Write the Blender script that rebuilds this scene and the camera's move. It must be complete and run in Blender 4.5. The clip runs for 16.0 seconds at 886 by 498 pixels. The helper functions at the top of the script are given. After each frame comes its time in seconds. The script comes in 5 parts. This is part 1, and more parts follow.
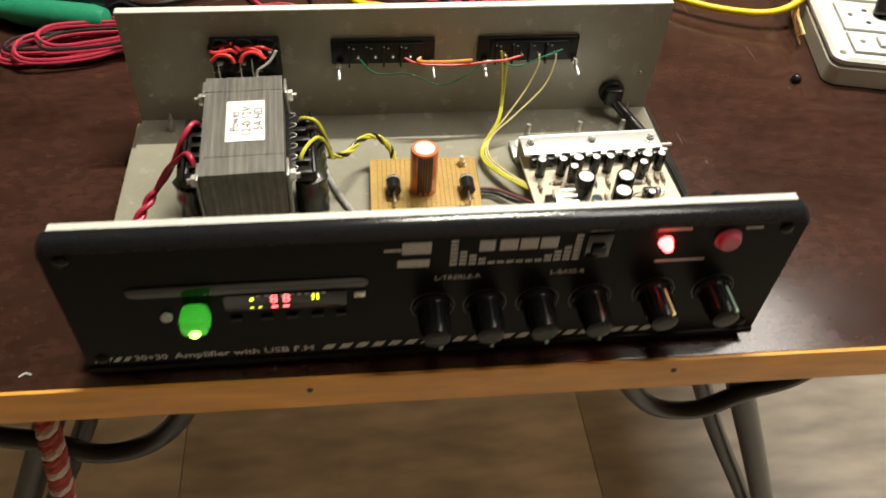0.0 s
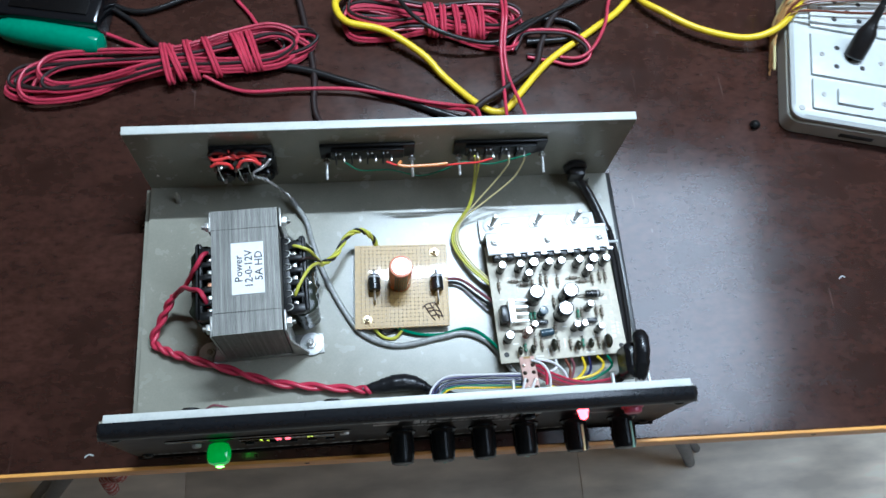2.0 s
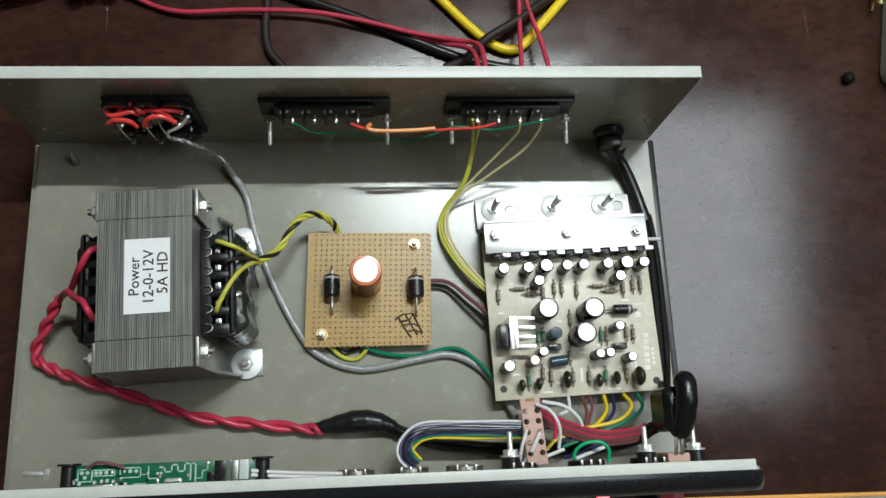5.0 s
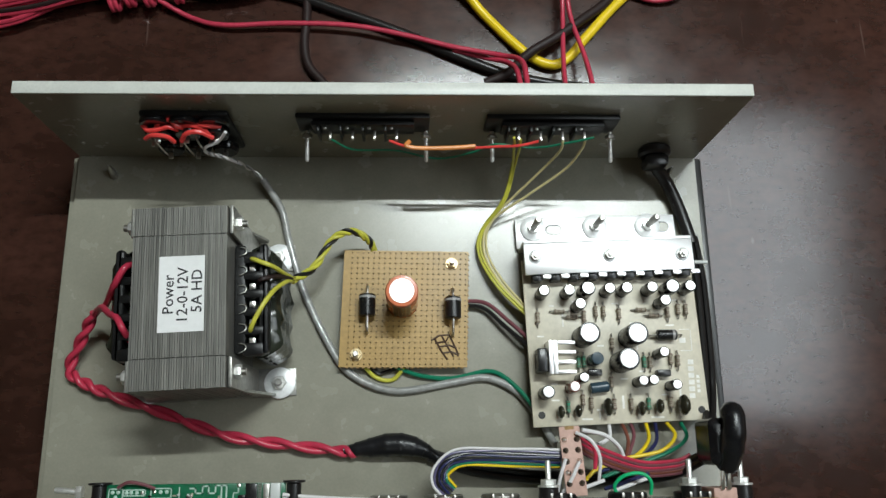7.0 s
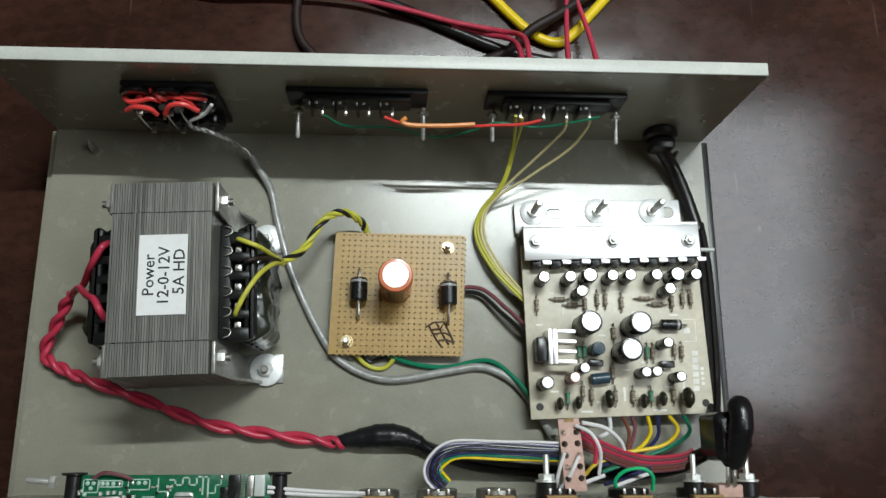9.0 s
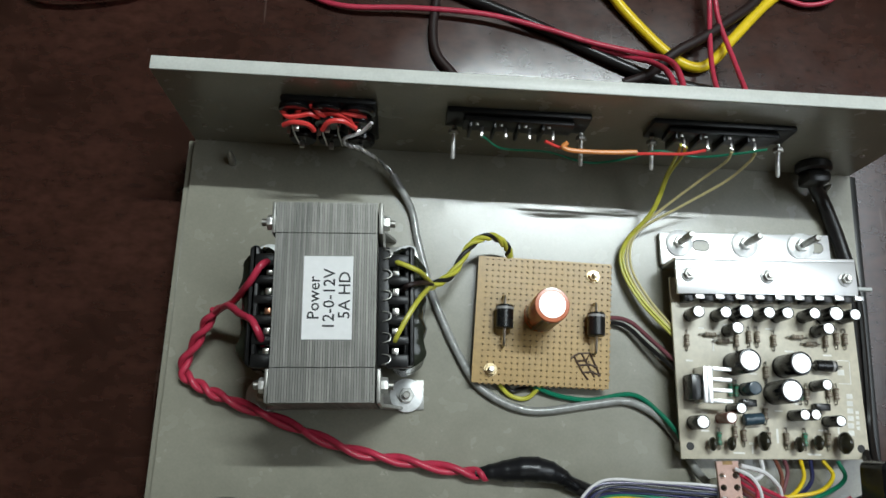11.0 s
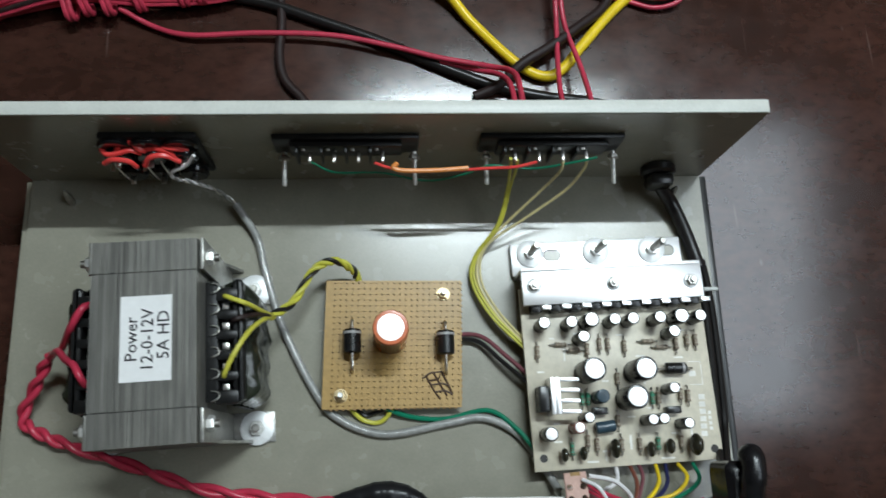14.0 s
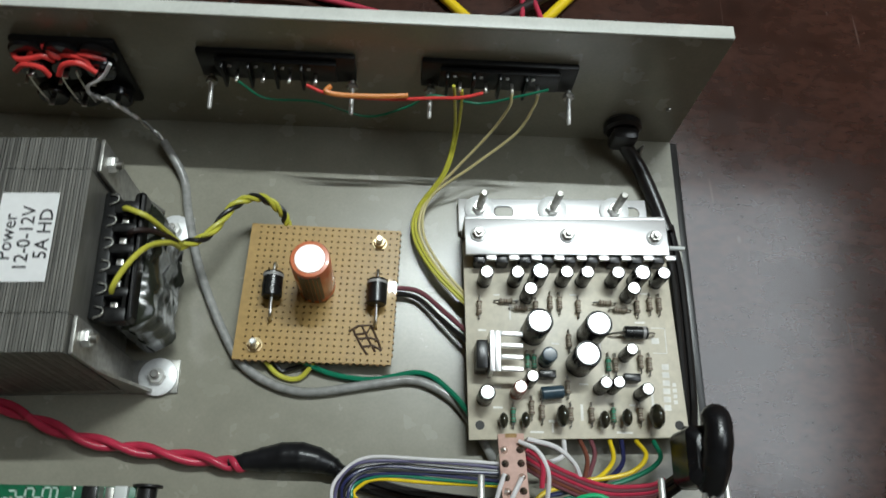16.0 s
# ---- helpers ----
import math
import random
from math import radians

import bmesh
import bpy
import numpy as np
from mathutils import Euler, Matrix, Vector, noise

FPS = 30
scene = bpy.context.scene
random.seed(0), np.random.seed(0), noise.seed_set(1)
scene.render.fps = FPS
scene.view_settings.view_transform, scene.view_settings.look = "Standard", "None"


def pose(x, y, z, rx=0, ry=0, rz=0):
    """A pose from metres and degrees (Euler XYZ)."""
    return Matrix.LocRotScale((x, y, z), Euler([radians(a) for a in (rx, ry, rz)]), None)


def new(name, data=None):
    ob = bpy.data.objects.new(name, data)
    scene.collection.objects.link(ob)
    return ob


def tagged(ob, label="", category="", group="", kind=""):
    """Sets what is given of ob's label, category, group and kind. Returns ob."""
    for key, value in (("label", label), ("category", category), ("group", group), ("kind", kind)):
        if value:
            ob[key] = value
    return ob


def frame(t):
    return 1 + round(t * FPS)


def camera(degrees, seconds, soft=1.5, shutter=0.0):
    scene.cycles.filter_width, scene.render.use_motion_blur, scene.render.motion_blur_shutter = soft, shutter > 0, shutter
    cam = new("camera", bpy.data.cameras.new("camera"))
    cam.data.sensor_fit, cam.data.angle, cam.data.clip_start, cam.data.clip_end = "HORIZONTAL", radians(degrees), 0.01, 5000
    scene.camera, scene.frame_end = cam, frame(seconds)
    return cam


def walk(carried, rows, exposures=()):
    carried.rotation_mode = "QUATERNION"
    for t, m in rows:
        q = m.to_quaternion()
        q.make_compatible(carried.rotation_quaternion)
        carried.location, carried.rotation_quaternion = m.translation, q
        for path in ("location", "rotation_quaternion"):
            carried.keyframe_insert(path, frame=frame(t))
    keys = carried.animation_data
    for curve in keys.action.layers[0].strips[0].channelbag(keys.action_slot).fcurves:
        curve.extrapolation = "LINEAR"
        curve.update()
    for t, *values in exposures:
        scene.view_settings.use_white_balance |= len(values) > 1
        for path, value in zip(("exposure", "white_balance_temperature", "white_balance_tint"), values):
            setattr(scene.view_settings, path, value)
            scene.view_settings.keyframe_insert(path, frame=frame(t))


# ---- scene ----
cam = camera(59.21, 16.0, shutter=0.5)
PATH = [
    (0, 0.1222, -0.2189, 0.2970, 42.98, -2.89, -6.39),
    (0.5, 0.1474, -0.1564, 0.3566, 34.10, -2.69, -4.54),
    (1, 0.1499, -0.1384, 0.4515, 28.06, -1.46, -5.07),
    (1.5, 0.1378, -0.1105, 0.4888, 24.15, -2.49, -5.70),
    (2, 0.1374, -0.0683, 0.4828, 21.44, -4.65, -4.53),
    (2.5, 0.1465, -0.0372, 0.4559, 17.54, -3.73, -1.47),
    (3, 0.1531, -0.0208, 0.4311, 16.77, -2.79, -2.44),
    (3.2, 0.1639, -0.0153, 0.4252, 16.23, -2.80, -2.39),
    (5.3, 0.1668, 0.0206, 0.3761, 14.02, -4.65, -1.97),
    (5.5, 0.1680, 0.0213, 0.3752, 14.16, -4.05, -1.77),
    (6, 0.1640, 0.0230, 0.3743, 14.14, -3.49, -1.69),
    (6.5, 0.1642, 0.0253, 0.3736, 14.54, -3.34, -1.18),
    (7, 0.1648, 0.0266, 0.3718, 14.49, -2.30, -0.69),
    (7.5, 0.1634, 0.0270, 0.3675, 14.49, -3.12, -0.62),
    (8, 0.1638, 0.0274, 0.3649, 14.30, -2.87, -0.36),
    (8.2, 0.1651, 0.0273, 0.3641, 13.66, -3.13, -0.58),
    (10.3, 0.1265, 0.0342, 0.3422, 13.58, -3.31, 1.16),
    (10.5, 0.1139, 0.0356, 0.3427, 13.42, -3.18, 1.26),
    (11, 0.1027, 0.0384, 0.3446, 13.87, -2.98, 2.29),
    (11.5, 0.0946, 0.0403, 0.3436, 13.88, -3.47, 3.01),
    (12, 0.0930, 0.0407, 0.3425, 13.67, -3.67, 3.29),
    (12.5, 0.0911, 0.0422, 0.3418, 13.60, -3.65, 3.55),
    (13, 0.0937, 0.0471, 0.3434, 14.58, -3.90, 3.20),
    (13.5, 0.1267, 0.0507, 0.3494, 15.10, -4.27, -0.16),
    (14, 0.1593, 0.0461, 0.3466, 14.61, -3.90, -1.84),
    (14.5, 0.1766, 0.0430, 0.3375, 14.30, -3.70, -1.80),
    (15, 0.1866, 0.0336, 0.3282, 15.84, -4.36, -2.03),
    (15.5, 0.1953, 0.0249, 0.3222, 16.95, -3.48, -0.94),
    (16, 0.1953, -0.0088, 0.2969, 22.55, -3.32, 0.91),
]
walk(cam, [(t, pose(*p)) for t, *p in PATH], [(0, 0.42, 7900, 11), (0.5, 0.38, 6800, 8), (1.0, 0.2, 5600, 7), (1.5, 0.03, 5200, 7), (2.0, -0.1, 5200, 5), (3.0, -0.32, 5600, 3), (5.5, -0.68, 6250, 4), (8.2, -0.71, 6300, 4), (12, -0.75, 6050, 4), (15.3, -0.78, 5900, 3), (16, -0.82, 6250, 4)])

# ---- light: a tube lamp hanging behind the table, a square ceiling panel beside it, and the room's own bounce ----
world = bpy.data.worlds.new("world")
world.use_nodes = True
world.node_tree.nodes["Background"].inputs[0].default_value = (1.0, 0.84, 0.66, 1)
world.node_tree.nodes["Background"].inputs[1].default_value = 0.03
scene.world = world
LAMP = (0.46, 0.60, 1.45)
PANEL = (1.36, 0.12, 1.92)
for name, place, sizes, watts, tone in (("tube_lamp_light", LAMP, (0.6, 0.022), 31.0, (0.96, 1.0, 1.0)), ("panel_lamp_light", PANEL, (0.78, 1.25), 23.0, (0.94, 0.98, 1.04))):
    lamp_data = bpy.data.lights.new(name, "AREA")
    lamp_data.shape, lamp_data.size, lamp_data.size_y = "RECTANGLE", *sizes
    lamp_data.energy, lamp_data.color = watts, tone
    new(name, lamp_data).matrix_basis = pose(place[0], place[1], place[2] - 0.03)

MM = 0.001
TABLE = -13.0          # table top, mm; the chassis floor is z = 0


# ---- materials ----
def surf(name, col, rough=0.5, metal=0.0, scale=300.0, var=0.12, bump=0.0, coat=0.0, stretch=(1, 1, 1), blotch=0.0,
         spec=0.5, glow=None, power=0.0, see=0.0, random_by="", ior=1.45):
    m = bpy.data.materials.new(name)
    m.use_nodes = True
    nt = m.node_tree
    n, k = nt.nodes, nt.links
    b = n["Principled BSDF"]
    tc, mp = n.new("ShaderNodeTexCoord"), n.new("ShaderNodeMapping")
    mp.inputs["Scale"].default_value = stretch
    k.new(tc.outputs["Object"], mp.inputs["Vector"])

    def noise_node(s, detail=5.0):
        t = n.new("ShaderNodeTexNoise")
        t.inputs["Scale"].default_value, t.inputs["Detail"].default_value = s, detail
        k.new(mp.outputs["Vector"], t.inputs["Vector"])
        return t

    fine, broad = noise_node(scale), noise_node(scale / 9.0, 3.0)
    mix = n.new("ShaderNodeMix")
    mix.data_type = "RGBA"
    mix.inputs["A"].default_value = [c * (1 - var) for c in col] + [1]
    mix.inputs["B"].default_value = [min(1.0, c * (1 + var)) for c in col] + [1]
    ramp = n.new("ShaderNodeMapRange")
    ramp.inputs["From Min"].default_value, ramp.inputs["From Max"].default_value = 0.3, 0.7
    k.new(fine.outputs["Fac"], ramp.inputs["Value"])
    k.new(ramp.outputs["Result"], mix.inputs["Factor"])
    hsv = n.new("ShaderNodeHueSaturation")
    k.new(mix.outputs["Result"], hsv.inputs["Color"])
    val = n.new("ShaderNodeMapRange")
    val.inputs["From Min"].default_value, val.inputs["From Max"].default_value = 0.3, 0.7
    val.inputs["To Min"].default_value, val.inputs["To Max"].default_value = 1 - blotch, 1 + blotch
    k.new(broad.outputs["Fac"], val.inputs["Value"])
    if random_by:
        rnd = n.new("ShaderNodeObjectInfo" if random_by == "object" else "ShaderNodeNewGeometry")
        out = rnd.outputs["Random" if random_by == "object" else "Random Per Island"]
        r2 = n.new("ShaderNodeMapRange")
        r2.inputs["To Min"].default_value, r2.inputs["To Max"].default_value = 0.78, 1.18
        k.new(out, r2.inputs["Value"])
        mul = n.new("ShaderNodeMath")
        mul.operation = "MULTIPLY"
        k.new(val.outputs["Result"], mul.inputs[0])
        k.new(r2.outputs["Result"], mul.inputs[1])
        k.new(mul.outputs[0], hsv.inputs["Value"])
    else:
        k.new(val.outputs["Result"], hsv.inputs["Value"])
    k.new(hsv.outputs["Color"], b.inputs["Base Color"])
    rr = n.new("ShaderNodeMapRange")
    rr.inputs["To Min"].default_value, rr.inputs["To Max"].default_value = max(0.03, rough * 0.8), min(1, rough * 1.2)
    k.new(broad.outputs["Fac"], rr.inputs["Value"])
    k.new(rr.outputs["Result"], b.inputs["Roughness"])
    b.inputs["Metallic"].default_value = metal
    b.inputs["Coat Weight"].default_value = coat
    b.inputs["Specular IOR Level"].default_value = spec
    b.inputs["Transmission Weight"].default_value = see
    b.inputs["IOR"].default_value = ior
    if bump:
        bp = n.new("ShaderNodeBump")
        bp.inputs["Strength"].default_value, bp.inputs["Distance"].default_value = min(1.0, bump), 0.0006
        k.new(fine.outputs["Fac"], bp.inputs["Height"])
        k.new(bp.outputs["Normal"], b.inputs["Normal"])
    if glow:
        b.inputs["Emission Color"].default_value = (*glow, 1)
        b.inputs["Emission Strength"].default_value = power
    return m


def table_surface():
    """Dark rosewood laminate: long grain, pores, fine pale scratches and specks."""
    m = surf("rosewood_laminate", (0.037, 0.0155, 0.0110), rough=0.18, scale=150, var=0.26, stretch=(1.0, 1.7, 1.0), blotch=0.30, bump=0.03, spec=0.75)
    n, k = m.node_tree.nodes, m.node_tree.links
    b = n["Principled BSDF"]
    old = b.inputs["Base Color"].links[0].from_socket
    tc = n.new("ShaderNodeTexCoord")
    pore = n.new("ShaderNodeTexVoronoi")
    pore.inputs["Scale"].default_value = 160
    mp = n.new("ShaderNodeMapping")
    mp.inputs["Scale"].default_value = (0.22, 1, 1)
    k.new(tc.outputs["Object"], mp.inputs["Vector"])
    k.new(mp.outputs["Vector"], pore.inputs["Vector"])
    cut = n.new("ShaderNodeMapRange")
    cut.inputs["From Min"].default_value, cut.inputs["From Max"].default_value = 0.10, 0.22
    cut.inputs["To Min"].default_value, cut.inputs["To Max"].default_value = 0.35, 0.0
    k.new(pore.outputs["Distance"], cut.inputs["Value"])
    dark = n.new("ShaderNodeMix")
    dark.data_type = "RGBA"
    dark.inputs["B"].default_value = (0.018, 0.009, 0.008, 1)
    k.new(cut.outputs["Result"], dark.inputs["Factor"])
    k.new(old, dark.inputs["A"])
    speck = n.new("ShaderNodeTexVoronoi")
    speck.inputs["Scale"].default_value = 42
    sm = n.new("ShaderNodeMapping")
    sm.inputs["Scale"].default_value = (1, 0.5, 1)
    sm.inputs["Rotation"].default_value = (0, 0, 0.6)
    k.new(tc.outputs["Object"], sm.inputs["Vector"])
    k.new(sm.outputs["Vector"], speck.inputs["Vector"])
    sc = n.new("ShaderNodeMapRange")
    sc.inputs["From Min"].default_value, sc.inputs["From Max"].default_value = 0.02, 0.05
    sc.inputs["To Min"].default_value, sc.inputs["To Max"].default_value = 0.45, 0.0
    k.new(speck.outputs["Distance"], sc.inputs["Value"])
    pale = n.new("ShaderNodeMix")
    pale.data_type = "RGBA"
    pale.inputs["B"].default_value = (0.16, 0.12, 0.11, 1)
    k.new(sc.outputs["Result"], pale.inputs["Factor"])
    k.new(dark.outputs["Result"], pale.inputs["A"])
    last = pale.outputs["Result"]
    for turned, stretch, low in ((1.25, (70.0, 3.0, 1.0), 0.715), (0.3, (90.0, 5.0, 1.0), 0.73)):
        line = n.new("ShaderNodeTexNoise")
        line.inputs["Scale"].default_value, line.inputs["Detail"].default_value = 2.2, 2.0
        lm = n.new("ShaderNodeMapping")
        lm.inputs["Scale"].default_value, lm.inputs["Rotation"].default_value = stretch, (0, 0, turned)
        k.new(tc.outputs["Object"], lm.inputs["Vector"])
        k.new(lm.outputs["Vector"], line.inputs["Vector"])
        lr = n.new("ShaderNodeMapRange")
        lr.inputs["From Min"].default_value, lr.inputs["From Max"].default_value = low, low + 0.03
        lr.inputs["To Max"].default_value = 0.35
        k.new(line.outputs["Fac"], lr.inputs["Value"])
        scratch = n.new("ShaderNodeMix")
        scratch.data_type = "RGBA"
        scratch.inputs["B"].default_value = (0.15, 0.10, 0.085, 1)
        k.new(lr.outputs["Result"], scratch.inputs["Factor"])
        k.new(last, scratch.inputs["A"])
        last = scratch.outputs["Result"]
    k.new(last, b.inputs["Base Color"])
    smear = n.new("ShaderNodeTexNoise")
    smear.inputs["Scale"].default_value, smear.inputs["Detail"].default_value = 55.0, 7.0
    k.new(tc.outputs["Object"], smear.inputs["Vector"])
    sr = n.new("ShaderNodeMapRange")
    sr.inputs["From Min"].default_value, sr.inputs["From Max"].default_value = 0.35, 0.65
    sr.inputs["To Min"].default_value, sr.inputs["To Max"].default_value = 0.15, 0.19
    k.new(smear.outputs["Fac"], sr.inputs["Value"])
    k.new(sr.outputs["Result"], b.inputs["Roughness"])
    return m


M = dict(
    table=table_surface(),
    edge=surf("orange_edge_band", (0.74, 0.35, 0.075), 0.45, scale=120, var=0.15, stretch=(0.2, 1, 1), blotch=0.15),
    board_core=surf("particle_board", (0.35, 0.24, 0.14), 0.8, scale=400, var=0.3),
    wall=surf("wall_paint", (0.31, 0.212, 0.13), 0.85, scale=30, var=0.05, blotch=0.06, bump=0.1),
    ceil=surf("ceiling_paint", (0.38, 0.33, 0.27), 0.9, scale=30, var=0.04),
    tile=surf("floor_tile", (0.77, 0.72, 0.61), 0.4, scale=28, var=0.26, stretch=(0.3, 1, 1), blotch=0.16, random_by="object"),
    grout=surf("grout", (0.66, 0.59, 0.48), 0.9),
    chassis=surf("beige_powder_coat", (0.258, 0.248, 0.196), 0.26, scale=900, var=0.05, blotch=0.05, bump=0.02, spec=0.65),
    # same beige coat; lamplight on the upturned lips is put into this paler colour
    chassis_lit=surf("beige_powder_coat_lit", (0.60, 0.61, 0.56), 0.4, scale=900, var=0.05, blotch=0.05),
    fascia=surf("black_fascia", (0.0055, 0.0048, 0.0046), 0.34, spec=0.06, scale=700, var=0.2, bump=0.05),
    rim=surf("rim_black", (0.012, 0.013, 0.015), 0.2, scale=500, var=0.15),
    gloss=surf("glossy_black", (0.006, 0.006, 0.007), 0.12, scale=300),
    knob=surf("knob_black", (0.008, 0.009, 0.009), 0.22, spec=0.18, scale=500, var=0.2),
    dull_ring=surf("dark_grey_print", (0.07, 0.07, 0.07), 0.5),
    print=surf("silver_print", (0.42, 0.42, 0.41), 0.5, scale=800, var=0.15),
    pointer=surf("pointer_mint", (0.30, 0.52, 0.40), 0.35),
    pointer_y=surf("pointer_yellow", (0.62, 0.58, 0.28), 0.35),
    pink=surf("pink_plastic", (0.50, 0.09, 0.14), 0.4),
    steel=surf("zinc_steel", (0.78, 0.78, 0.75), 0.36, metal=0.65, scale=600, var=0.15, blotch=0.1),
    zinc=surf("zinc_washer", (0.80, 0.81, 0.80), 0.38, metal=0.25, scale=600, var=0.08, blotch=0.06),
    dull=surf("dull_steel", (0.42, 0.41, 0.38), 0.42, metal=1.0, scale=500, var=0.2, blotch=0.15),
    alu=surf("aluminium", (0.94, 0.94, 0.94), 0.36, metal=0.78, scale=300, var=0.06, stretch=(0.2, 1, 1), bump=0.05),
    lam=surf("lamination_steel", (0.215, 0.21, 0.19), 0.45, metal=0.55, scale=260, var=0.18, blotch=0.12, stretch=(1, 0.25, 1), random_by="object"),
    lam_worn=surf("worn_lamination_steel", (0.25, 0.245, 0.225), 0.40, metal=0.6, scale=220, var=0.32, blotch=0.2, stretch=(1, 0.12, 1), random_by="object"),
    code_ring=surf("resistor_stripe", (0.14, 0.085, 0.055), 0.45),
    marker=surf("brown_marker_ink", (0.075, 0.045, 0.025), 0.6),
    bracket=surf("bracket_steel", (0.34, 0.335, 0.31), 0.4, metal=0.7, scale=400, var=0.2, blotch=0.15),
    lam_gap=surf("lamination_gap", (0.030, 0.028, 0.026), 0.6),
    panel_glow=surf("panel_glass", (0.9, 0.9, 0.9), 0.3, glow=(0.94, 0.98, 1.04), power=1.0),
    bobbin=surf("black_nylon", (0.009, 0.009, 0.009), 0.36, spec=0.3, scale=300, var=0.25, bump=0.1),
    tape=surf("black_tape", (0.008, 0.008, 0.009), 0.27, spec=0.4, scale=160, var=0.35, bump=0.25, blotch=0.3),
    coilwrap=surf("varnished_coil", (0.020, 0.023, 0.016), 0.16, scale=110, var=0.4, bump=0.4, blotch=0.35),
    copper=surf("copper", (0.72, 0.36, 0.22), 0.32, metal=1.0, var=0.2),
    paper=surf("white_paper", (0.78, 0.78, 0.77), 0.6, scale=400, var=0.03),
    ink=surf("black_ink", (0.015, 0.015, 0.016), 0.5),
    perf=surf("phenolic_board", (0.40, 0.255, 0.080), 0.36, coat=0.3, scale=500, var=0.10, blotch=0.07),
    perf_edge=surf("phenolic_edge", (0.32, 0.20, 0.08), 0.7, scale=500, var=0.2),
    amp_pcb=surf("cream_pcb", (0.58, 0.53, 0.415), 0.40, spec=0.65, scale=400, var=0.08, blotch=0.06),
    pcb_pink=surf("pink_phenolic", (0.52, 0.33, 0.27), 0.55, scale=500, var=0.10),
    pcb_green=surf("green_solder_mask", (0.012, 0.12, 0.055), 0.3, scale=400, var=0.2),
    trace=surf("pale_trace", (0.42, 0.55, 0.47), 0.4),
    silk=surf("white_silkscreen", (0.80, 0.78, 0.72), 0.6),
    cap_orange=surf("orange_sleeve", (0.62, 0.17, 0.07), 0.25, scale=200, var=0.1, coat=0.3),
    cap_stripe=surf("dark_stripe", (0.05, 0.022, 0.018), 0.3),
    cap_top=surf("capacitor_can_top", (0.84, 0.84, 0.82), 0.33, metal=0.6, scale=500, var=0.10),
    cap_black=surf("black_sleeve", (0.014, 0.013, 0.013), 0.25, var=0.25),
    cap_blue=surf("blue_sleeve", (0.035, 0.06, 0.08), 0.25, var=0.2),
    cap_brown=surf("brown_sleeve", (0.25, 0.09, 0.07), 0.25, var=0.2),
    epoxy=surf("black_epoxy", (0.012, 0.012, 0.012), 0.28, var=0.2),
    band=surf("silver_band", (0.34, 0.33, 0.32), 0.4),
    resist=surf("resistor_body", (0.34, 0.30, 0.23), 0.45, scale=900, var=0.3, random_by="object"),
    resist_green=surf("green_resistor_body", (0.06, 0.26, 0.16), 0.4, var=0.2),
    film=surf("dark_green_dip", (0.030, 0.028, 0.018), 0.15, var=0.3),
    brass=surf("brass", (0.62, 0.50, 0.30), 0.35, metal=0.8, var=0.15),
    tin=surf("tinned_lead", (0.66, 0.64, 0.60), 0.3, metal=1.0, var=0.15),
    white=surf("white_plastic", (0.56, 0.58, 0.56), 0.35, scale=200, var=0.03, blotch=0.03),
    old_white=surf("aged_white_plastic", (0.50, 0.49, 0.43), 0.4, scale=60, var=0.05, blotch=0.06),
    w_red=surf("red_pvc", (0.46, 0.034, 0.07), 0.28, var=0.10, blotch=0.08),
    w_spk=surf("speaker_red_pvc", (0.45, 0.038, 0.072), 0.33, var=0.14, blotch=0.1),
    w_orange=surf("red_orange_pvc", (0.70, 0.055, 0.05), 0.35, var=0.1),
    w_orange2=surf("orange_pvc", (0.72, 0.26, 0.06), 0.35, var=0.1),
    w_black=surf("black_pvc", (0.012, 0.011, 0.011), 0.3, var=0.2),
    w_dark=surf("dark_brown_pvc", (0.022, 0.013, 0.012), 0.5, spec=0.3, var=0.2),
    w_yellow=surf("yellow_green_pvc", (0.52, 0.50, 0.06), 0.35, var=0.1),
    w_pale=surf("pale_yellow_pvc", (0.60, 0.53, 0.26), 0.35, var=0.1),
    w_amber=surf("yellow_cable_pvc", (0.78, 0.56, 0.015), 0.32, var=0.08, blotch=0.06),
    w_grey=surf("grey_cable_pvc", (0.29, 0.29, 0.275), 0.2, var=0.2, coat=0.4, blotch=0.15),
    w_white=surf("white_pvc", (0.72, 0.70, 0.70), 0.35, var=0.05),
    w_green=surf("green_pvc", (0.012, 0.17, 0.09), 0.3, var=0.1),
    w_bright=surf("bright_green_pvc", (0.02, 0.42, 0.16), 0.3, var=0.1),
    w_blue=surf("navy_pvc", (0.020, 0.023, 0.085), 0.3, var=0.1),
    w_violet=surf("violet_pvc", (0.10, 0.09, 0.17), 0.3, var=0.1),
    w_maroon=surf("maroon_pvc", (0.17, 0.06, 0.07), 0.3, var=0.1),
    w_brown=surf("brown_pvc", (0.16, 0.05, 0.03), 0.35, var=0.1),
    driver=surf("green_handle", (0.008, 0.22, 0.12), 0.25, coat=0.3, var=0.08),
    leg=surf("black_leg_paint", (0.014, 0.014, 0.014), 0.35, var=0.2),
    rope_r=surf("red_rope", (0.34, 0.06, 0.05), 0.8, var=0.2),
    rope_w=surf("white_rope", (0.55, 0.45, 0.42), 0.8, var=0.2),
    wrap=surf("orange_thread", (0.55, 0.30, 0.10), 0.6, var=0.3),
    led=surf("red_led", (0.9, 0.12, 0.10), 0.2, glow=(1.0, 0.05, 0.06), power=14.0),
    usb=surf("green_clear_plastic", (0.03, 0.36, 0.06), 0.12, glow=(0.02, 0.7, 0.05), power=0.32, coat=0.5),
    usb_lamp=surf("green_led", (0.4, 1.0, 0.2), 0.2, glow=(0.25, 1.0, 0.08), power=9.0),
